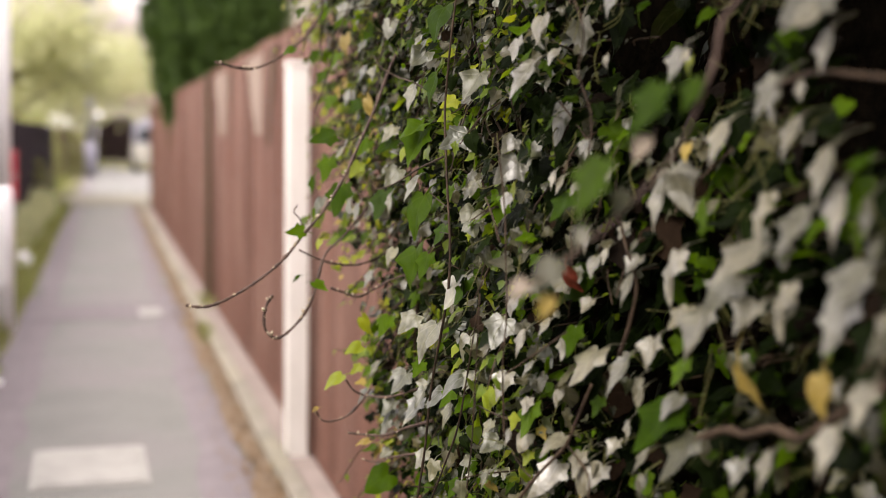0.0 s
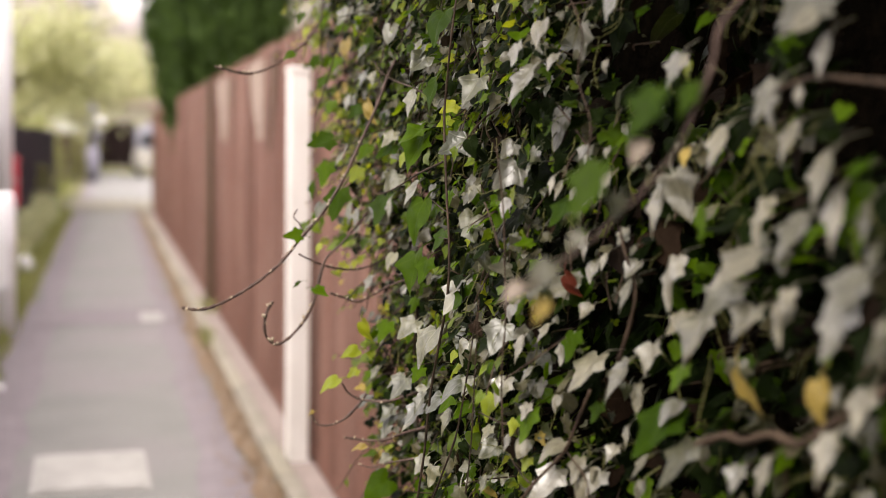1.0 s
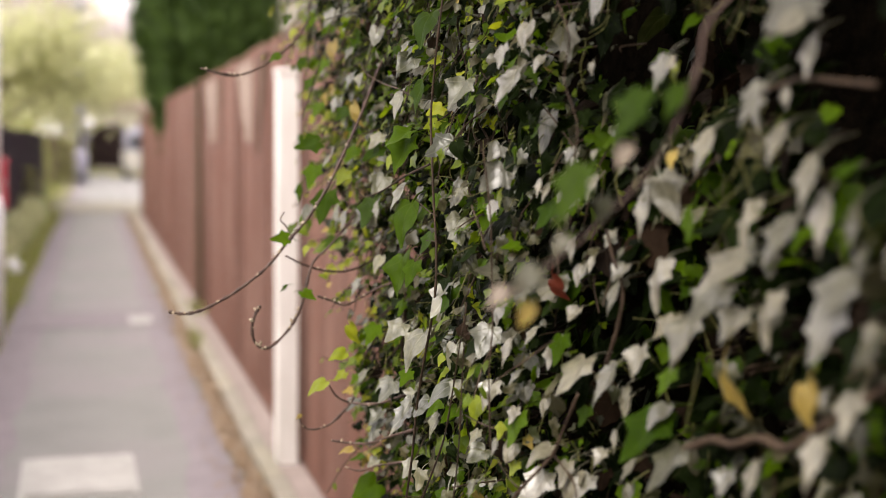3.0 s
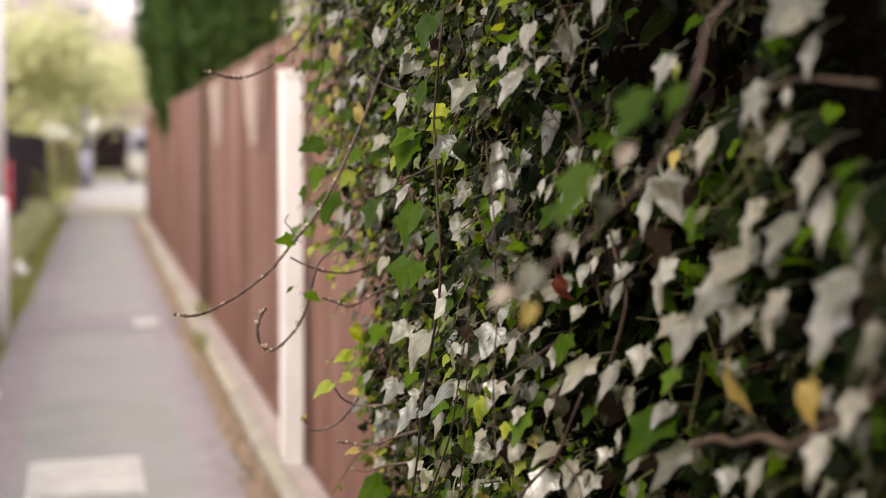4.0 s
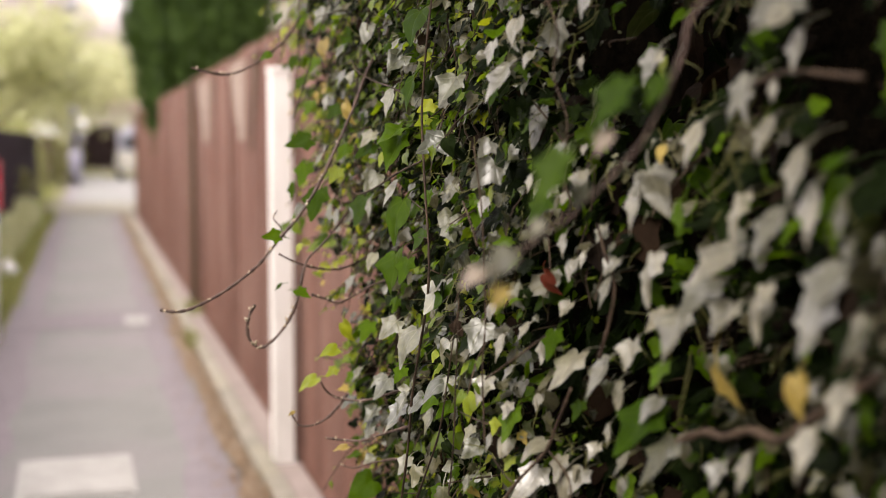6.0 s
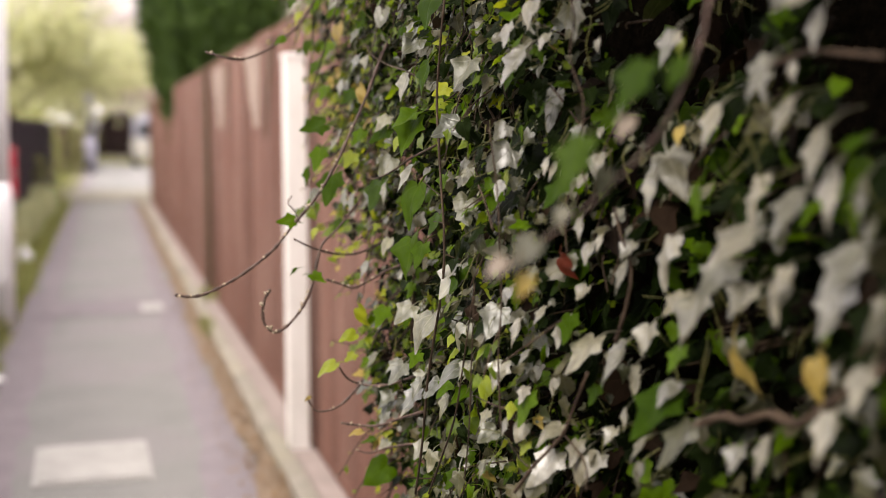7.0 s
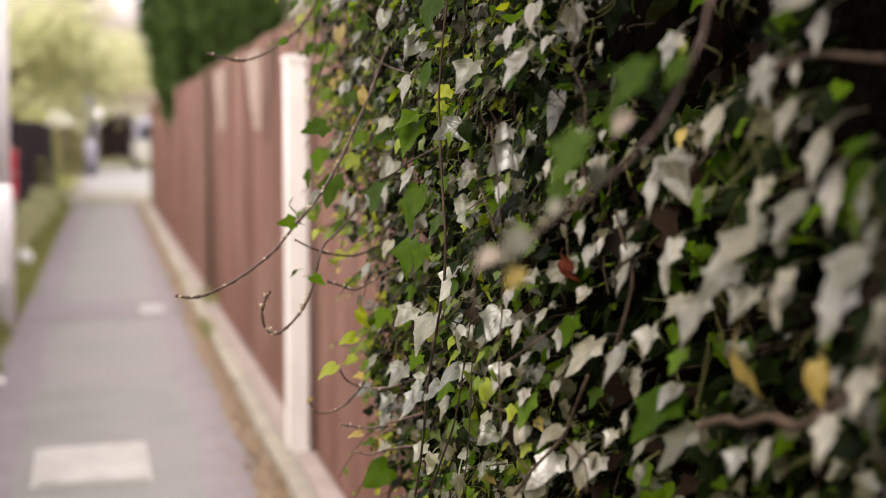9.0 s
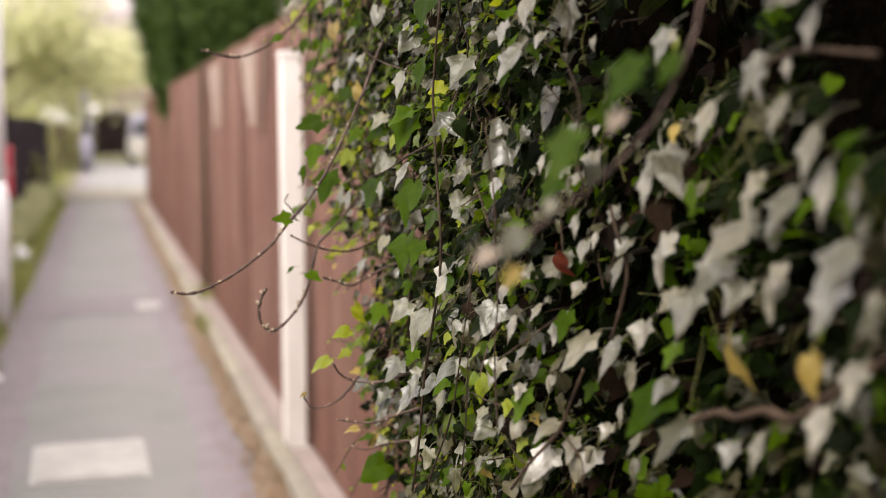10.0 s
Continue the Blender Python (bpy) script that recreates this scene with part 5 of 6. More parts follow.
leaf(1, LEAF_SKY_SHEEN, (0.495, 1.185, 1.319), (-0.91, -0.10, 0.40), (-0.35, -0.32, -0.88), 0.018)
leaf(0, LEAF_SKY_SHEEN, (0.486, 1.203, 1.350), (-0.80, -0.26, 0.54), (-0.48, -0.27, -0.84), 0.018)
leaf(4, LEAF_SKY_SHEEN, (0.500, 1.175, 1.348), (-0.82, -0.24, 0.52), (-0.46, -0.28, -0.84), 0.012)
leaf(4, LEAF_SKY_SHEEN, (0.497, 1.181, 1.437), (-0.96, -0.10, 0.27), (-0.22, -0.34, -0.91), 0.015)
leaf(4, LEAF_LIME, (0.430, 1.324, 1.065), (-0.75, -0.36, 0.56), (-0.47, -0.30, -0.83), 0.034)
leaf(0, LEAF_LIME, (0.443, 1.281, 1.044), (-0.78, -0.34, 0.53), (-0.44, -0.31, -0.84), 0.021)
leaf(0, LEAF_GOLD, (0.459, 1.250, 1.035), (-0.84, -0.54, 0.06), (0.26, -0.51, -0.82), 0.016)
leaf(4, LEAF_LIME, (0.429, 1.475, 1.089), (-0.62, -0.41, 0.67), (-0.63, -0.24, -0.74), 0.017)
leaf(0, LEAF_SKY_SHEEN, (0.498, 1.179, 1.132), (-0.66, -0.05, 0.75), (-0.73, -0.20, -0.65), 0.054)
leaf(2, LEAF_SKY_SHEEN, (0.513, 1.135, 1.135), (-0.73, 0.04, 0.68), (-0.67, -0.22, -0.71), 0.054)
leaf(0, LEAF_SKY_SHEEN, (0.438, 1.295, 1.210), (0.16, -0.66, 0.73), (-0.98, -0.05, 0.17), 0.029)
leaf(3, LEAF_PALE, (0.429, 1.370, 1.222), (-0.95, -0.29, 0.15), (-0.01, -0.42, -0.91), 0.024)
leaf(2, LEAF_SKY_SHEEN, (0.448, 1.272, 1.140), (-0.85, -0.02, 0.53), (-0.50, -0.28, -0.82), 0.036)
leaf(2, LEAF_SKY_SHEEN, (0.465, 1.239, 1.157), (-0.68, -0.04, 0.73), (-0.71, -0.21, -0.67), 0.027)
leaf(0, LEAF_SKY_SHEEN, (0.475, 1.222, 1.138), (-0.93, -0.10, 0.34), (-0.29, -0.35, -0.89), 0.026)
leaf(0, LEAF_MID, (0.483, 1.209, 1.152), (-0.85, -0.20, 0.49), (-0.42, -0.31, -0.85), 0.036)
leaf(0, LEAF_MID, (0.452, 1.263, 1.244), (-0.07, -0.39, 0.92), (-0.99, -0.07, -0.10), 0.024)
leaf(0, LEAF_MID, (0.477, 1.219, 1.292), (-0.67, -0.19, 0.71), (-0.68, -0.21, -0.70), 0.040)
leaf(1, LEAF_MID, (0.429, 1.515, 1.289), (-0.88, -0.22, 0.42), (-0.34, -0.33, -0.88), 0.025)
leaf(0, LEAF_PALE, (0.429, 1.404, 1.300), (-0.76, -0.33, 0.56), (-0.49, -0.28, -0.82), 0.025)
leaf(0, LEAF_MID, (0.429, 1.539, 1.237), (-0.74, -0.24, 0.63), (-0.58, -0.26, -0.78), 0.033)
leaf(1, LEAF_MID, (0.429, 1.687, 1.194), (-0.87, -0.23, 0.44), (-0.36, -0.33, -0.87), 0.064)
leaf(0, LEAF_MID, (0.429, 1.623, 1.192), (-0.79, -0.33, 0.52), (-0.43, -0.30, -0.85), 0.040)
leaf(0, LEAF_MID, (0.429, 1.432, 1.178), (-0.76, -0.20, 0.62), (-0.57, -0.26, -0.78), 0.038)
leaf(4, LEAF_LIME, (0.393, 1.900, 1.067), (-0.91, -0.41, -0.03), (0.25, -0.49, -0.83), 0.037)
leaf(0, LEAF_MID, (0.429, 1.860, 1.071), (-0.66, -0.46, 0.60), (-0.53, -0.28, -0.80), 0.039)
leaf(4, LEAF_PALE, (0.429, 1.430, 1.062), (-0.45, -0.20, 0.87), (-0.86, -0.15, -0.48), 0.045)
leaf(2, LEAF_PALE, (0.429, 1.499, 1.009), (-0.82, -0.16, 0.56), (-0.50, -0.29, -0.82), 0.036)
leaf(0, LEAF_MID, (0.429, 1.412, 1.035), (-0.51, -0.28, 0.81), (-0.81, -0.18, -0.56), 0.030)
leaf(1, LEAF_SKY_SHEEN, (0.437, 1.296, 1.087), (-0.69, -0.36, 0.63), (-0.57, -0.26, -0.78), 0.035)
leaf(0, LEAF_SKY_SHEEN, (0.452, 1.264, 1.065), (-0.78, -0.22, 0.59), (-0.53, -0.28, -0.80), 0.022)
leaf(4, LEAF_SKY_SHEEN, (0.473, 1.226, 1.081), (-0.80, -0.20, 0.56), (-0.50, -0.29, -0.82), 0.020)
leaf(2, LEAF_SKY_SHEEN, (0.440, 1.290, 1.025), (-0.81, -0.11, 0.57), (-0.53, -0.28, -0.80), 0.024)
leaf(7, LEAF_PALE, (0.433, 1.310, 1.007), (-0.36, -0.39, 0.85), (-0.89, -0.14, -0.44), 0.029)
leaf(0, LEAF_PALE, (0.430, 1.329, 1.026), (-0.73, -0.12, 0.67), (-0.63, -0.25, -0.74), 0.023)
leaf(4, LEAF_SKY_SHEEN, (0.477, 1.219, 1.032), (-0.40, -0.13, 0.91), (-0.90, -0.13, -0.42), 0.037)
leaf(3, LEAF_SKY_SHEEN, (0.451, 1.265, 1.025), (-0.57, -0.47, 0.68), (-0.66, -0.23, -0.71), 0.024)
leaf(2, LEAF_PALE, (0.429, 1.339, 0.965), (-0.82, -0.11, 0.56), (-0.52, -0.29, -0.81), 0.025)
leaf(0, LEAF_SKY_SHEEN, (0.468, 1.235, 0.980), (-0.39, -0.46, 0.80), (-0.85, -0.15, -0.51), 0.034)
leaf(0, LEAF_SKY_SHEEN, (0.488, 1.198, 1.019), (-0.84, -0.17, 0.52), (-0.45, -0.30, -0.84), 0.031)
leaf(0, LEAF_MID, (0.429, 1.454, 0.921), (-0.63, -0.35, 0.69), (-0.66, -0.24, -0.72), 0.029)
leaf(0, LEAF_MID, (0.429, 1.487, 1.030), (-0.62, -0.28, 0.74), (-0.71, -0.22, -0.67), 0.032)
leaf(0, LEAF_MID, (0.455, 1.258, 1.060), (-0.85, -0.10, 0.52), (-0.47, -0.30, -0.83), 0.043)
leaf(0, LEAF_LIME, (0.453, 1.261, 1.005), (-0.71, -0.32, 0.63), (-0.57, -0.27, -0.78), 0.019)
leaf(4, LEAF_GOLD, (0.429, 1.344, 0.948), (0.13, -0.41, 0.90), (0.72, -0.58, -0.37), 0.017)
leaf(0, LEAF_MID, (0.500, 1.176, 1.082), (-0.78, -0.17, 0.60), (-0.55, -0.27, -0.79), 0.025)
leaf(2, LEAF_SKY_SHEEN, (0.514, 1.104, 1.106), (-0.88, 0.08, 0.48), (-0.48, -0.29, -0.83), 0.027)
leaf(2, LEAF_SKY_SHEEN, (0.513, 1.133, 1.067), (-0.94, 0.07, 0.35), (-0.35, -0.33, -0.88), 0.025)
leaf(1, LEAF_SKY_SHEEN, (0.509, 1.151, 1.042), (-0.63, -0.16, 0.76), (-0.73, -0.20, -0.65), 0.023)
leaf(0, LEAF_SKY_SHEEN, (0.502, 1.171, 1.010), (-0.64, -0.28, 0.72), (-0.68, -0.22, -0.70), 0.032)
leaf(4, LEAF_SKY_SHEEN, (0.514, 1.098, 1.020), (-0.88, -0.00, 0.47), (-0.45, -0.30, -0.84), 0.025)
leaf(4, LEAF_SKY_SHEEN, (0.514, 1.024, 1.115), (-0.53, -0.18, 0.83), (-0.82, -0.16, -0.56), 0.030)
leaf(4, LEAF_SKY_SHEEN, (0.494, 1.187, 1.229), (-0.81, -0.22, 0.55), (-0.48, -0.28, -0.83), 0.024)
leaf(7, LEAF_SKY_SHEEN, (0.493, 1.189, 1.184), (-0.67, -0.13, 0.73), (-0.70, -0.20, -0.68), 0.022)
leaf(0, LEAF_SKY_SHEEN, (0.514, 1.013, 1.199), (-0.61, -0.09, 0.79), (-0.77, -0.17, -0.61), 0.031)
leaf(0, LEAF_MID, (0.514, 1.049, 1.218), (-0.95, -0.21, -0.21), (0.29, -0.51, -0.81), 0.032)
leaf(3, LEAF_PALE, (0.429, 1.409, 1.266), (-0.35, -0.79, 0.50), (-0.55, -0.26, -0.79), 0.031)
leaf(0, LEAF_PALE, (0.429, 1.452, 1.181), (-0.72, -0.31, 0.63), (-0.57, -0.26, -0.78), 0.052)
leaf(4, LEAF_SKY_SHEEN, (0.440, 1.288, 1.172), (-0.79, -0.26, 0.55), (-0.48, -0.29, -0.83), 0.021)
leaf(0, LEAF_MID, (0.451, 2.100, 1.547), (-0.79, -0.34, 0.52), (-0.44, -0.28, -0.85), 0.049)
leaf(0, LEAF_MID, (0.419, 2.200, 1.560), (-0.37, -0.66, 0.66), (-0.77, -0.17, -0.61), 0.027)
leaf(0, LEAF_MID, (0.398, 2.150, 1.496), (-0.66, -0.48, 0.58), (-0.52, -0.26, -0.81), 0.033)
leaf(0, LEAF_MID, (0.420, 2.050, 1.410), (-0.43, -0.60, 0.68), (-0.74, -0.19, -0.64), 0.034)
leaf(2, LEAF_PALE, (0.408, 2.100, 1.430), (-0.89, -0.22, 0.41), (-0.33, -0.32, -0.89), 0.031)
leaf(0, LEAF_MID, (0.429, 2.022, 1.344), (-0.57, -0.45, 0.69), (-0.68, -0.22, -0.70), 0.036)
leaf(0, LEAF_MID, (0.429, 1.835, 1.347), (-0.41, -0.48, 0.78), (-0.83, -0.16, -0.53), 0.040)
leaf(2, LEAF_PALE, (0.390, 2.050, 1.332), (-0.70, -0.24, 0.67), (-0.63, -0.24, -0.74), 0.027)
leaf(4, LEAF_PALE, (0.364, 2.100, 1.245), (-0.70, -0.43, 0.57), (-0.49, -0.28, -0.82), 0.034)
leaf(0, LEAF_PALE, (0.449, 2.200, 1.591), (-0.80, -0.35, 0.50), (-0.41, -0.29, -0.86), 0.037)
leaf(0, LEAF_MID, (0.399, 2.200, 1.423), (-0.71, -0.45, 0.54), (-0.46, -0.28, -0.84), 0.032)
leaf(4, LEAF_MID, (0.391, 2.250, 1.578), (-0.71, -0.48, 0.52), (-0.43, -0.28, -0.86), 0.030)
leaf(4, LEAF_MID, (0.385, 2.300, 1.510), (-0.73, -0.47, 0.50), (-0.41, -0.29, -0.86), 0.031)
leaf(4, LEAF_LIME, (0.368, 2.300, 1.561), (-0.65, -0.50, 0.57), (-0.51, -0.26, -0.82), 0.023)
leaf(2, LEAF_PALE, (0.427, 2.050, 1.469), (-0.76, -0.34, 0.56), (-0.49, -0.27, -0.83), 0.031)
leaf(1, LEAF_PALE, (0.429, 1.996, 1.464), (-0.87, -0.30, 0.39), (-0.29, -0.33, -0.90), 0.025)
leaf(2, LEAF_PALE, (0.417, 2.100, 1.431), (-0.93, -0.20, 0.30), (-0.22, -0.35, -0.91), 0.034)
leaf(2, LEAF_PALE, (0.429, 1.655, 1.485), (-0.78, -0.22, 0.59), (-0.54, -0.25, -0.80), 0.024)
leaf(2, LEAF_PALE, (0.429, 1.881, 1.493), (-0.97, -0.13, -0.21), (0.24, -0.47, -0.85), 0.018)
leaf(2, LEAF_PALE, (0.429, 1.680, 1.377), (-0.63, -0.33, 0.71), (-0.68, -0.21, -0.70), 0.028)
leaf(2, LEAF_PALE, (0.429, 1.715, 1.426), (-0.84, -0.28, 0.47), (-0.39, -0.30, -0.87), 0.045)
leaf(0, LEAF_PALE, (0.429, 1.836, 1.366), (-0.56, -0.45, 0.70), (-0.69, -0.21, -0.69), 0.034)
leaf(2, LEAF_PALE, (0.407, 2.000, 1.241), (-0.89, -0.18, 0.41), (-0.34, -0.33, -0.88), 0.039)
leaf(2, LEAF_PALE, (0.429, 1.960, 1.257), (-0.86, -0.27, 0.43), (-0.34, -0.33, -0.88), 0.039)
leaf(7, LEAF_PALE, (0.429, 1.603, 1.093), (-0.60, -0.22, 0.77), (-0.75, -0.20, -0.63), 0.031)
leaf(4, LEAF_PALE, (0.429, 1.827, 1.181), (-0.67, -0.37, 0.64), (-0.59, -0.25, -0.77), 0.030)
leaf(2, LEAF_PALE, (0.429, 1.989, 1.129), (-0.74, -0.26, 0.62), (-0.57, -0.26, -0.78), 0.034)
leaf(0, LEAF_PALE, (0.429, 2.002, 0.926), (-0.58, -0.33, 0.74), (-0.72, -0.22, -0.66), 0.031)
leaf(2, LEAF_PALE, (0.429, 1.930, 0.987), (-0.68, -0.22, 0.70), (-0.66, -0.24, -0.71), 0.031)
leaf(3, LEAF_PALE, (0.429, 1.541, 1.019), (-0.45, -0.20, 0.87), (-0.86, -0.16, -0.48), 0.032)
leaf(0, LEAF_PALE, (0.429, 1.659, 0.983), (-0.65, -0.29, 0.70), (-0.66, -0.24, -0.72), 0.038)
leaf(0, LEAF_PALE, (0.429, 1.738, 1.005), (-0.58, -0.43, 0.69), (-0.67, -0.23, -0.70), 0.041)
leaf(4, LEAF_PALE, (0.429, 1.814, 0.933), (-0.55, -0.31, 0.78), (-0.76, -0.20, -0.61), 0.032)
leaf(2, LEAF_PALE, (0.429, 1.773, 1.005), (-0.54, -0.22, 0.81), (-0.79, -0.19, -0.58), 0.032)
leaf(1, LEAF_PALE, (0.429, 1.397, 1.069), (-0.60, -0.17, 0.78), (-0.76, -0.20, -0.62), 0.028)
leaf(2, LEAF_SKY_SHEEN, (0.454, 1.259, 1.107), (-0.64, -0.03, 0.77), (-0.75, -0.19, -0.63), 0.023)
leaf(2, LEAF_SKY_SHEEN, (0.490, 1.196, 1.349), (-0.79, -0.16, 0.60), (-0.55, -0.25, -0.80), 0.023)
leaf(4, LEAF_SKY_SHEEN, (0.499, 1.177, 1.321), (-0.82, -0.23, 0.52), (-0.46, -0.28, -0.84), 0.027)
leaf(2, LEAF_SKY_SHEEN, (0.472, 1.228, 1.312), (-0.81, -0.06, 0.58), (-0.55, -0.25, -0.80), 0.025)
leaf(4, LEAF_SKY_SHEEN, (0.482, 1.210, 1.305), (-0.58, -0.33, 0.74), (-0.73, -0.19, -0.66), 0.016)
leaf(0, LEAF_SKY_SHEEN, (0.490, 1.196, 1.299), (-0.75, -0.26, 0.61), (-0.56, -0.25, -0.79), 0.017)
leaf(2, LEAF_SKY_SHEEN, (0.488, 1.198, 1.255), (-0.93, -0.10, 0.36), (-0.31, -0.33, -0.89), 0.028)
leaf(2, LEAF_SKY_SHEEN, (0.514, 1.129, 1.251), (-0.73, -0.11, 0.68), (-0.64, -0.22, -0.73), 0.015)
leaf(7, LEAF_SKY_SHEEN, (0.514, 1.120, 1.235), (-0.66, -0.13, 0.74), (-0.71, -0.19, -0.67), 0.025)
leaf(2, LEAF_SKY_SHEEN, (0.501, 1.173, 1.239), (-0.84, -0.10, 0.53), (-0.49, -0.28, -0.83), 0.021)
leaf(0, LEAF_SKY_SHEEN, (0.510, 1.147, 1.267), (-0.81, -0.10, 0.58), (-0.54, -0.26, -0.80), 0.021)

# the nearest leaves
leaf(0, LEAF_SKY_SHEEN, (0.500, 1.258, 1.481), (-0.970, -0.242, -0.009), (-0.013, 0.090, -0.996), 0.048)
leaf(2, LEAF_SKY_SHEEN, (0.500, 1.016, 1.432), (-0.935, -0.188, 0.299), (-0.337, 0.221, -0.915), 0.035)
leaf(4, LEAF_SKY_SHEEN, (0.500, 1.171, 1.503), (-0.939, -0.178, 0.294), (-0.332, 0.246, -0.911), 0.030)
leaf(0, LEAF_SKY_SHEEN, (0.500, 1.304, 1.389), (-0.953, -0.231, 0.194), (-0.220, 0.093, -0.971), 0.049)
leaf(2, LEAF_SKY_SHEEN, (0.500, 0.850, 1.400), (-0.897, -0.191, 0.398), (-0.438, 0.283, -0.853), 0.038)
leaf(4, LEAF_SKY_SHEEN, (0.500, 0.798, 1.446), (-0.596, -0.394, 0.699), (-0.776, 0.507, -0.376), 0.030)
leaf(0, LEAF_SKY_SHEEN, (0.514, 1.053, 1.325), (-0.83, -0.54, 0.13), (0.16, -0.46, -0.87), 0.048)
leaf(2, LEAF_SKY_SHEEN, (0.514, 1.073, 1.312), (-0.91, 0.15, 0.39), (-0.42, -0.29, -0.86), 0.055)
leaf(2, LEAF_SKY_SHEEN, (0.514, 0.951, 1.368), (-0.82, 0.03, 0.58), (-0.57, -0.23, -0.79), 0.047)
leaf(2, LEAF_SKY_SHEEN, (0.514, 0.836, 1.371), (-0.78, 0.11, 0.62), (-0.63, -0.20, -0.75), 0.041)
leaf(5, LEAF_SKY_SHEEN, (0.514, 0.878, 1.396), (-0.84, 0.06, 0.54), (-0.53, -0.24, -0.81), 0.031)
leaf(2, LEAF_SKY_SHEEN, (0.514, 0.838, 1.398), (-0.95, 0.04, 0.32), (-0.31, -0.31, -0.90), 0.020)
leaf(2, LEAF_SKY_SHEEN, (0.514, 0.802, 1.434), (-0.89, 0.18, 0.41), (-0.44, -0.26, -0.86), 0.039)
leaf(0, LEAF_SKY_SHEEN, (0.514, 0.816, 1.462), (-0.43, -0.50, 0.75), (-0.83, -0.12, -0.55), 0.046)
leaf(2, LEAF_SKY_SHEEN, (0.514, 0.792, 1.349), (-0.85, 0.20, 0.49), (-0.53, -0.24, -0.81), 0.053)
leaf(2, LEAF_SKY_SHEEN, (0.514, 0.820, 1.301), (-0.68, -0.04, 0.73), (-0.72, -0.18, -0.68), 0.05)
leaf(2, LEAF_SKY_SHEEN, (0.514, 0.776, 1.323), (-0.90, 0.23, 0.37), (-0.43, -0.28, -0.86), 0.056)
leaf(2, LEAF_SKY_SHEEN, (0.514, 0.742, 1.315), (-0.89, 0.30, 0.33), (-0.42, -0.28, -0.87), 0.039)
leaf(5, LEAF_SKY_SHEEN, (0.514, 0.883, 1.309), (-0.77, 0.07, 0.63), (-0.63, -0.21, -0.75), 0.042)
leaf(2, LEAF_SKY_SHEEN, (0.514, 0.892, 1.266), (-0.43, -0.27, 0.86), (-0.87, -0.12, -0.48), 0.055)
leaf(0, LEAF_SKY_SHEEN, (0.514, 0.927, 1.235), (-0.57, -0.20, 0.80), (-0.78, -0.16, -0.60), 0.046)
leaf(1, LEAF_SKY_SHEEN, (0.514, 0.972, 1.203), (-0.75, 0.08, 0.65), (-0.65, -0.21, -0.73), 0.056)
leaf(5, LEAF_SKY_SHEEN, (0.514, 0.846, 1.240), (-0.78, 0.13, 0.62), (-0.63, -0.22, -0.75), 0.044)
leaf(2, LEAF_SKY_SHEEN, (0.514, 0.742, 1.266), (-0.58, -0.14, 0.80), (-0.79, -0.14, -0.59), 0.056)
leaf(0, LEAF_SKY_SHEEN, (0.514, 0.763, 1.237), (-0.81, 0.13, 0.58), (-0.59, -0.22, -0.78), 0.048)
leaf(1, LEAF_SKY_SHEEN, (0.514, 0.891, 1.220), (-0.60, -0.17, 0.78), (-0.76, -0.17, -0.62), 0.036)
leaf(5, LEAF_SKY_SHEEN, (0.514, 1.039, 1.248), (-0.79, -0.01, 0.62), (-0.60, -0.23, -0.77), 0.049)
leaf(2, LEAF_SKY_SHEEN, (0.513, 1.132, 1.217), (-0.82, 0.13, 0.56), (-0.57, -0.25, -0.78), 0.040)
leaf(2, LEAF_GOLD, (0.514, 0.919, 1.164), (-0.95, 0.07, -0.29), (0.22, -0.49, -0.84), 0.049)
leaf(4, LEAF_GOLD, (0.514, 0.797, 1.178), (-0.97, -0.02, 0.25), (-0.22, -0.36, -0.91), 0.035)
leaf(2, LEAF_SKY_SHEEN, (0.514, 0.771, 1.178), (-0.90, 0.22, 0.38), (-0.44, -0.29, -0.85), 0.020)
leaf(2, LEAF_SKY_SHEEN, (0.514, 0.770, 1.147), (-0.81, 0.11, 0.57), (-0.58, -0.24, -0.78), 0.048)
leaf(0, LEAF_SKY_SHEEN, (0.514, 0.991, 1.085), (-0.69, 0.11, 0.72), (-0.72, -0.19, -0.66), 0.056)
leaf(2, LEAF_SKY_SHEEN, (0.514, 1.085, 1.049), (-0.66, 0.19, 0.73), (-0.75, -0.19, -0.63), 0.032)
leaf(1, LEAF_SKY_SHEEN, (0.514, 0.906, 1.084), (-0.77, -0.06, 0.64), (-0.61, -0.24, -0.76), 0.027)
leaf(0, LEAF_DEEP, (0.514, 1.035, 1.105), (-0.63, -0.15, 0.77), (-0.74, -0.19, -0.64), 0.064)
leaf(5, LEAF_SKY_SHEEN, (0.514, 0.726, 1.232), (-0.88, 0.23, 0.41), (-0.46, -0.27, -0.85), 0.031)
leaf(2, LEAF_SKY_SHEEN, (0.514, 0.730, 1.287), (-0.81, 0.08, 0.58), (-0.58, -0.22, -0.79), 0.025)
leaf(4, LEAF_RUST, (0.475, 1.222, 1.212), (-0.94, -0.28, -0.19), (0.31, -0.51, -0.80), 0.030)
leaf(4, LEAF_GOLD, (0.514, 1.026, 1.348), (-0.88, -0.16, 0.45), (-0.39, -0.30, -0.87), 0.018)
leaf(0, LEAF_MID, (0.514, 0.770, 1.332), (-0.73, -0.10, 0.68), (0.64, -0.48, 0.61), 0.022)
leaf(0, LEAF_SKY_SHEEN, (0.514, 1.043, 1.432), (-0.78, -0.24, 0.57), (-0.52, -0.24, -0.82), 0.031)
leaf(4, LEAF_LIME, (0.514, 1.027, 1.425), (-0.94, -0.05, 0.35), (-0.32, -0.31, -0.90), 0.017)
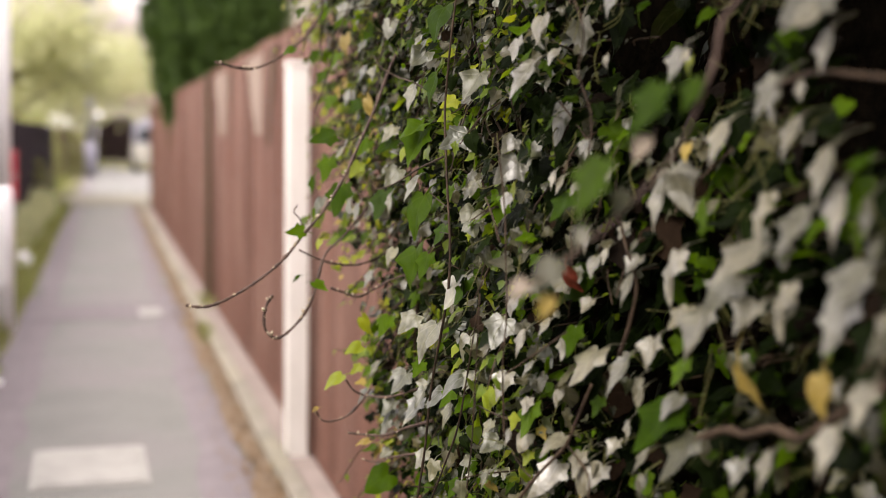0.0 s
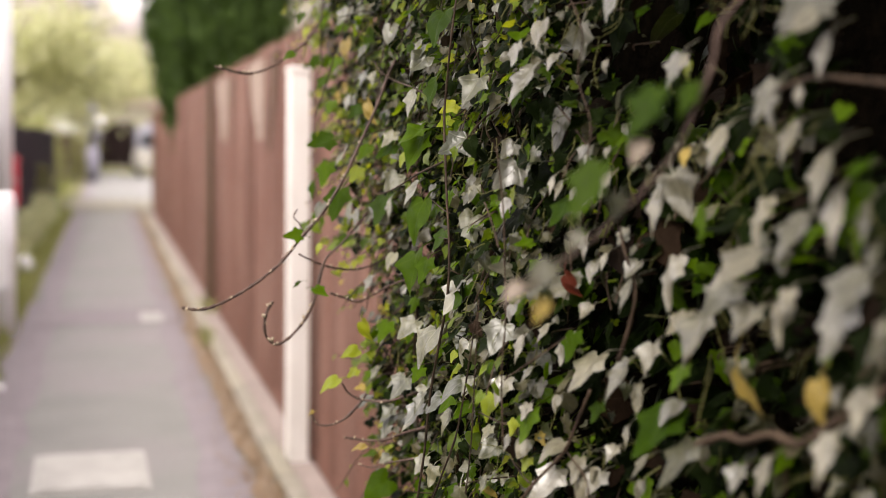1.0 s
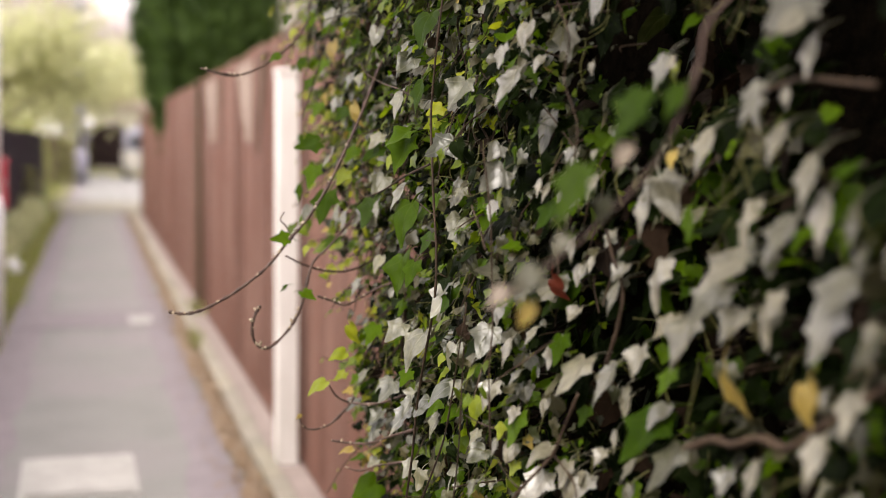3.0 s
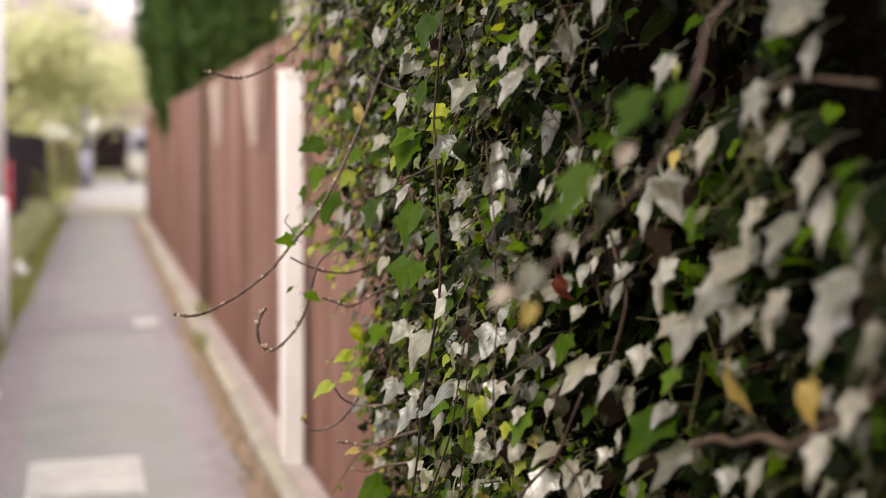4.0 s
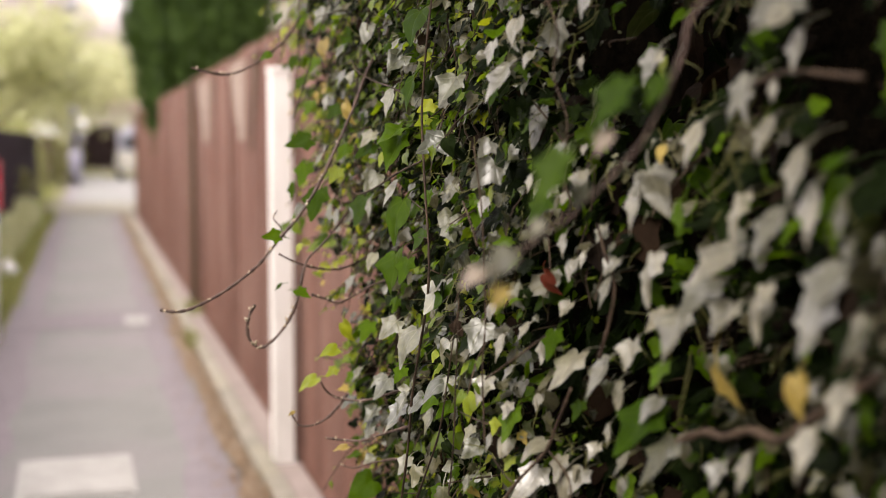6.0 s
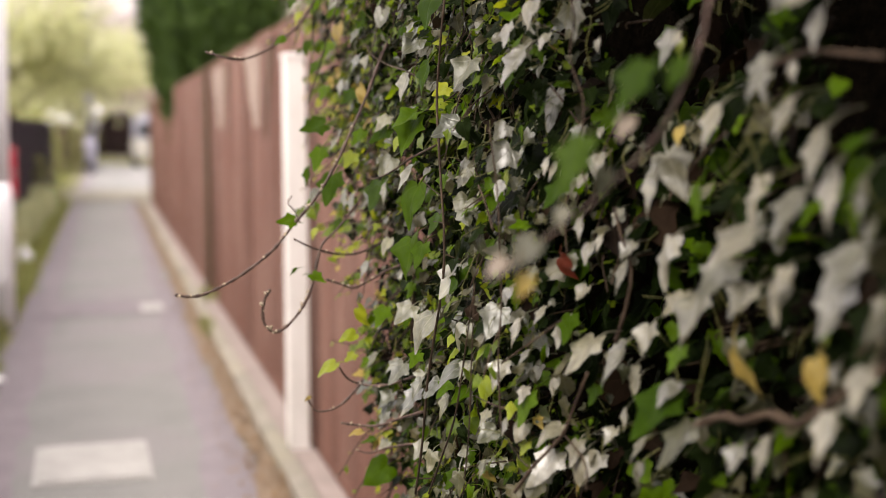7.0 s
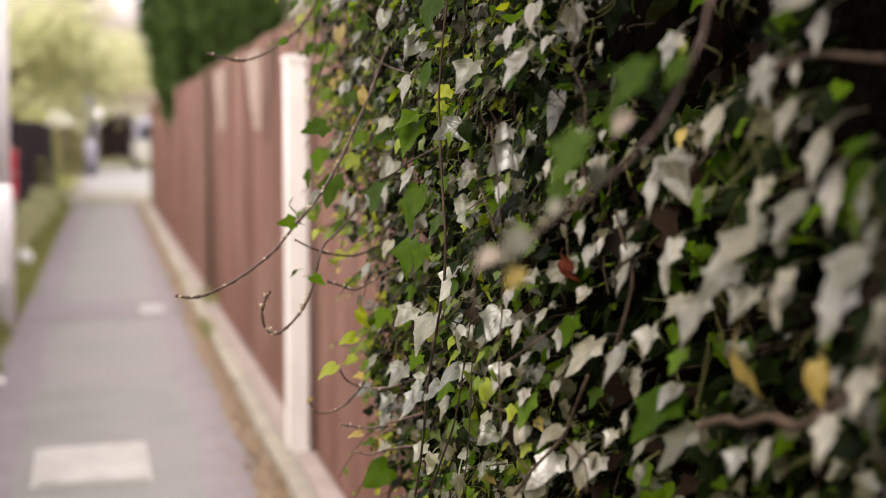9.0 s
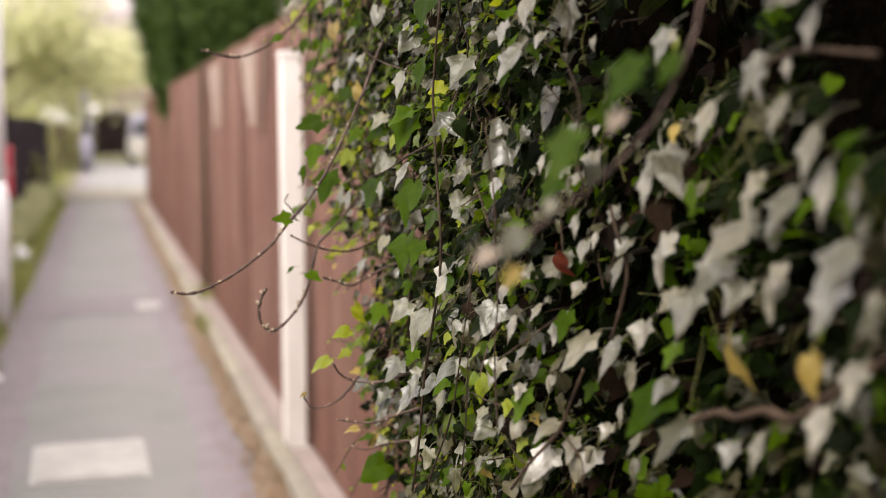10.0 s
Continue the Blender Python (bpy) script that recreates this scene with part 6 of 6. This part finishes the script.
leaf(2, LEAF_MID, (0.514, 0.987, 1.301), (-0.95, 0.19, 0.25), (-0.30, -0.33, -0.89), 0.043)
leaf(1, LEAF_SKY_SHEEN, (0.514, 1.082, 1.159), (-0.82, -0.15, 0.55), (-0.50, -0.28, -0.82), 0.034)
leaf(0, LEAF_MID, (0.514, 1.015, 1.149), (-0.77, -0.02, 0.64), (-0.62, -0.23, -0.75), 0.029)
leaf(5, LEAF_SKY_SHEEN, (0.514, 1.118, 1.113), (-0.86, -0.03, 0.52), (-0.49, -0.28, -0.83), 0.029)
leaf(3, LEAF_SKY_SHEEN, (0.492, 1.191, 1.009), (-0.82, -0.16, 0.55), (-0.50, -0.29, -0.82), 0.037)
leaf(0, LEAF_SKY_SHEEN, (0.473, 1.225, 1.001), (-0.60, -0.44, 0.67), (-0.65, -0.24, -0.73), 0.042)
leaf(2, LEAF_SKY_SHEEN, (0.514, 0.858, 1.104), (-0.81, 0.19, 0.55), (-0.58, -0.24, -0.77), 0.039)
leaf(0, LEAF_SKY_SHEEN, (0.514, 0.735, 1.183), (-0.85, 0.13, 0.50), (-0.52, -0.25, -0.82), 0.036)
leaf(1, LEAF_SKY_SHEEN, (0.504, 1.166, 1.032), (0.30, -0.45, 0.84), (0.62, -0.58, -0.53), 0.018)


def swing(ob, rows):
    """Sways a shoot about its root: seconds, degrees about the line of the fence, and millimetres across and up."""
    x, y, z = ob.location
    walk(ob, [(t, pose(x + dx / 1000, y, z + dz / 1000, 0, a, 0)) for t, a, dx, dz in rows])


def motions():
    swing(spray, [(t, a, 0, 0) for t, a in ((0, -0.5), (0.5, -0.2), (1, 0.0), (2, -0.1), (3, 0.1), (4.5, 0.6), (5, 1.7), (5.8, 3.0), (6.5, 3.7), (7, 1.7), (7.5, 3.7), (8, 3.4), (8.5, 2.5), (9, 3.8), (9.5, 2.7), (10, 3.3))])
    swing(long_shoot, [(0, 0, 0, 0), (1, 0.55, 0, 0), (2.5, 0.47, 0, 0), (4.5, 0.55, 0, 0), (6.5, 0.95, 0, 0), (7.5, 0.95, 0, 0), (9, 1.0, 0, 0), (10, 1.2, 0, 0)])
    swing(lime_shoot, [(0, 0, 0, 0), (0.5, 0.8, -8, 1), (1, 1.0, -5, 1), (1.5, 0.8, -4, 1), (2, 1.5, -7, 2), (3, 1.2, -5, 2), (4.5, 0.8, -5, 1), (5, 2.0, -11, 2), (6.5, 2.4, -9, 3), (7, 2.0, -5, 3), (7.5, 2.4, -8, 3), (8, 1.4, -4, 1), (9, 2.0, -5, 2), (10, 2.8, -10, 4)])
    swing(hooked_shoot, [(0, 0, 0, 0), (1, 1.2, -5, 1), (2, 1.6, -6, 1), (3, 1.2, -5, 1), (5, 1.8, -8, 2), (6.5, 2.4, -8, 2), (8, 1.4, -4, 2), (9, 2.0, -5, 2), (10, 2.8, -9, 3)])
    swing(low_shoot, [(0, 0, 0, 0), (1, 0.8, -4, 0), (3, 0.9, -5, 1), (5, 1.1, -6, 1), (7.5, 1.4, -7, 1), (10, 1.6, -8, 2)])
    swing(lowest_shoot, [(0, 0, 0, 0), (1, 0.8, -4, 0), (3, 0.9, -5, 1), (5, 1.1, -6, 1), (7.5, 1.4, -7, 1), (10, 1.6, -8, 2)])
    swing(curled_shoot, [(0, 0, 0, 0), (1, -0.6, 0, 0), (3, -1.0, 0, 0), (5, -1.4, 0, 0), (7, -1.6, 0, 2), (8.5, -1.1, 0, 1), (10, -1.3, 0, 0)])
    swing(arched_shoot, [(0, 0, 0, 0), (3, 0.8, 0, 1), (6.5, 1.0, 0, 1), (10, 1.6, 0, 2)])
    swing(upper_shoot, [(0, 0, 0, 0), (3, 0.3, 0, 0), (6.5, 0.5, 0, 0), (10, 0.8, 0, 0)])


motions()
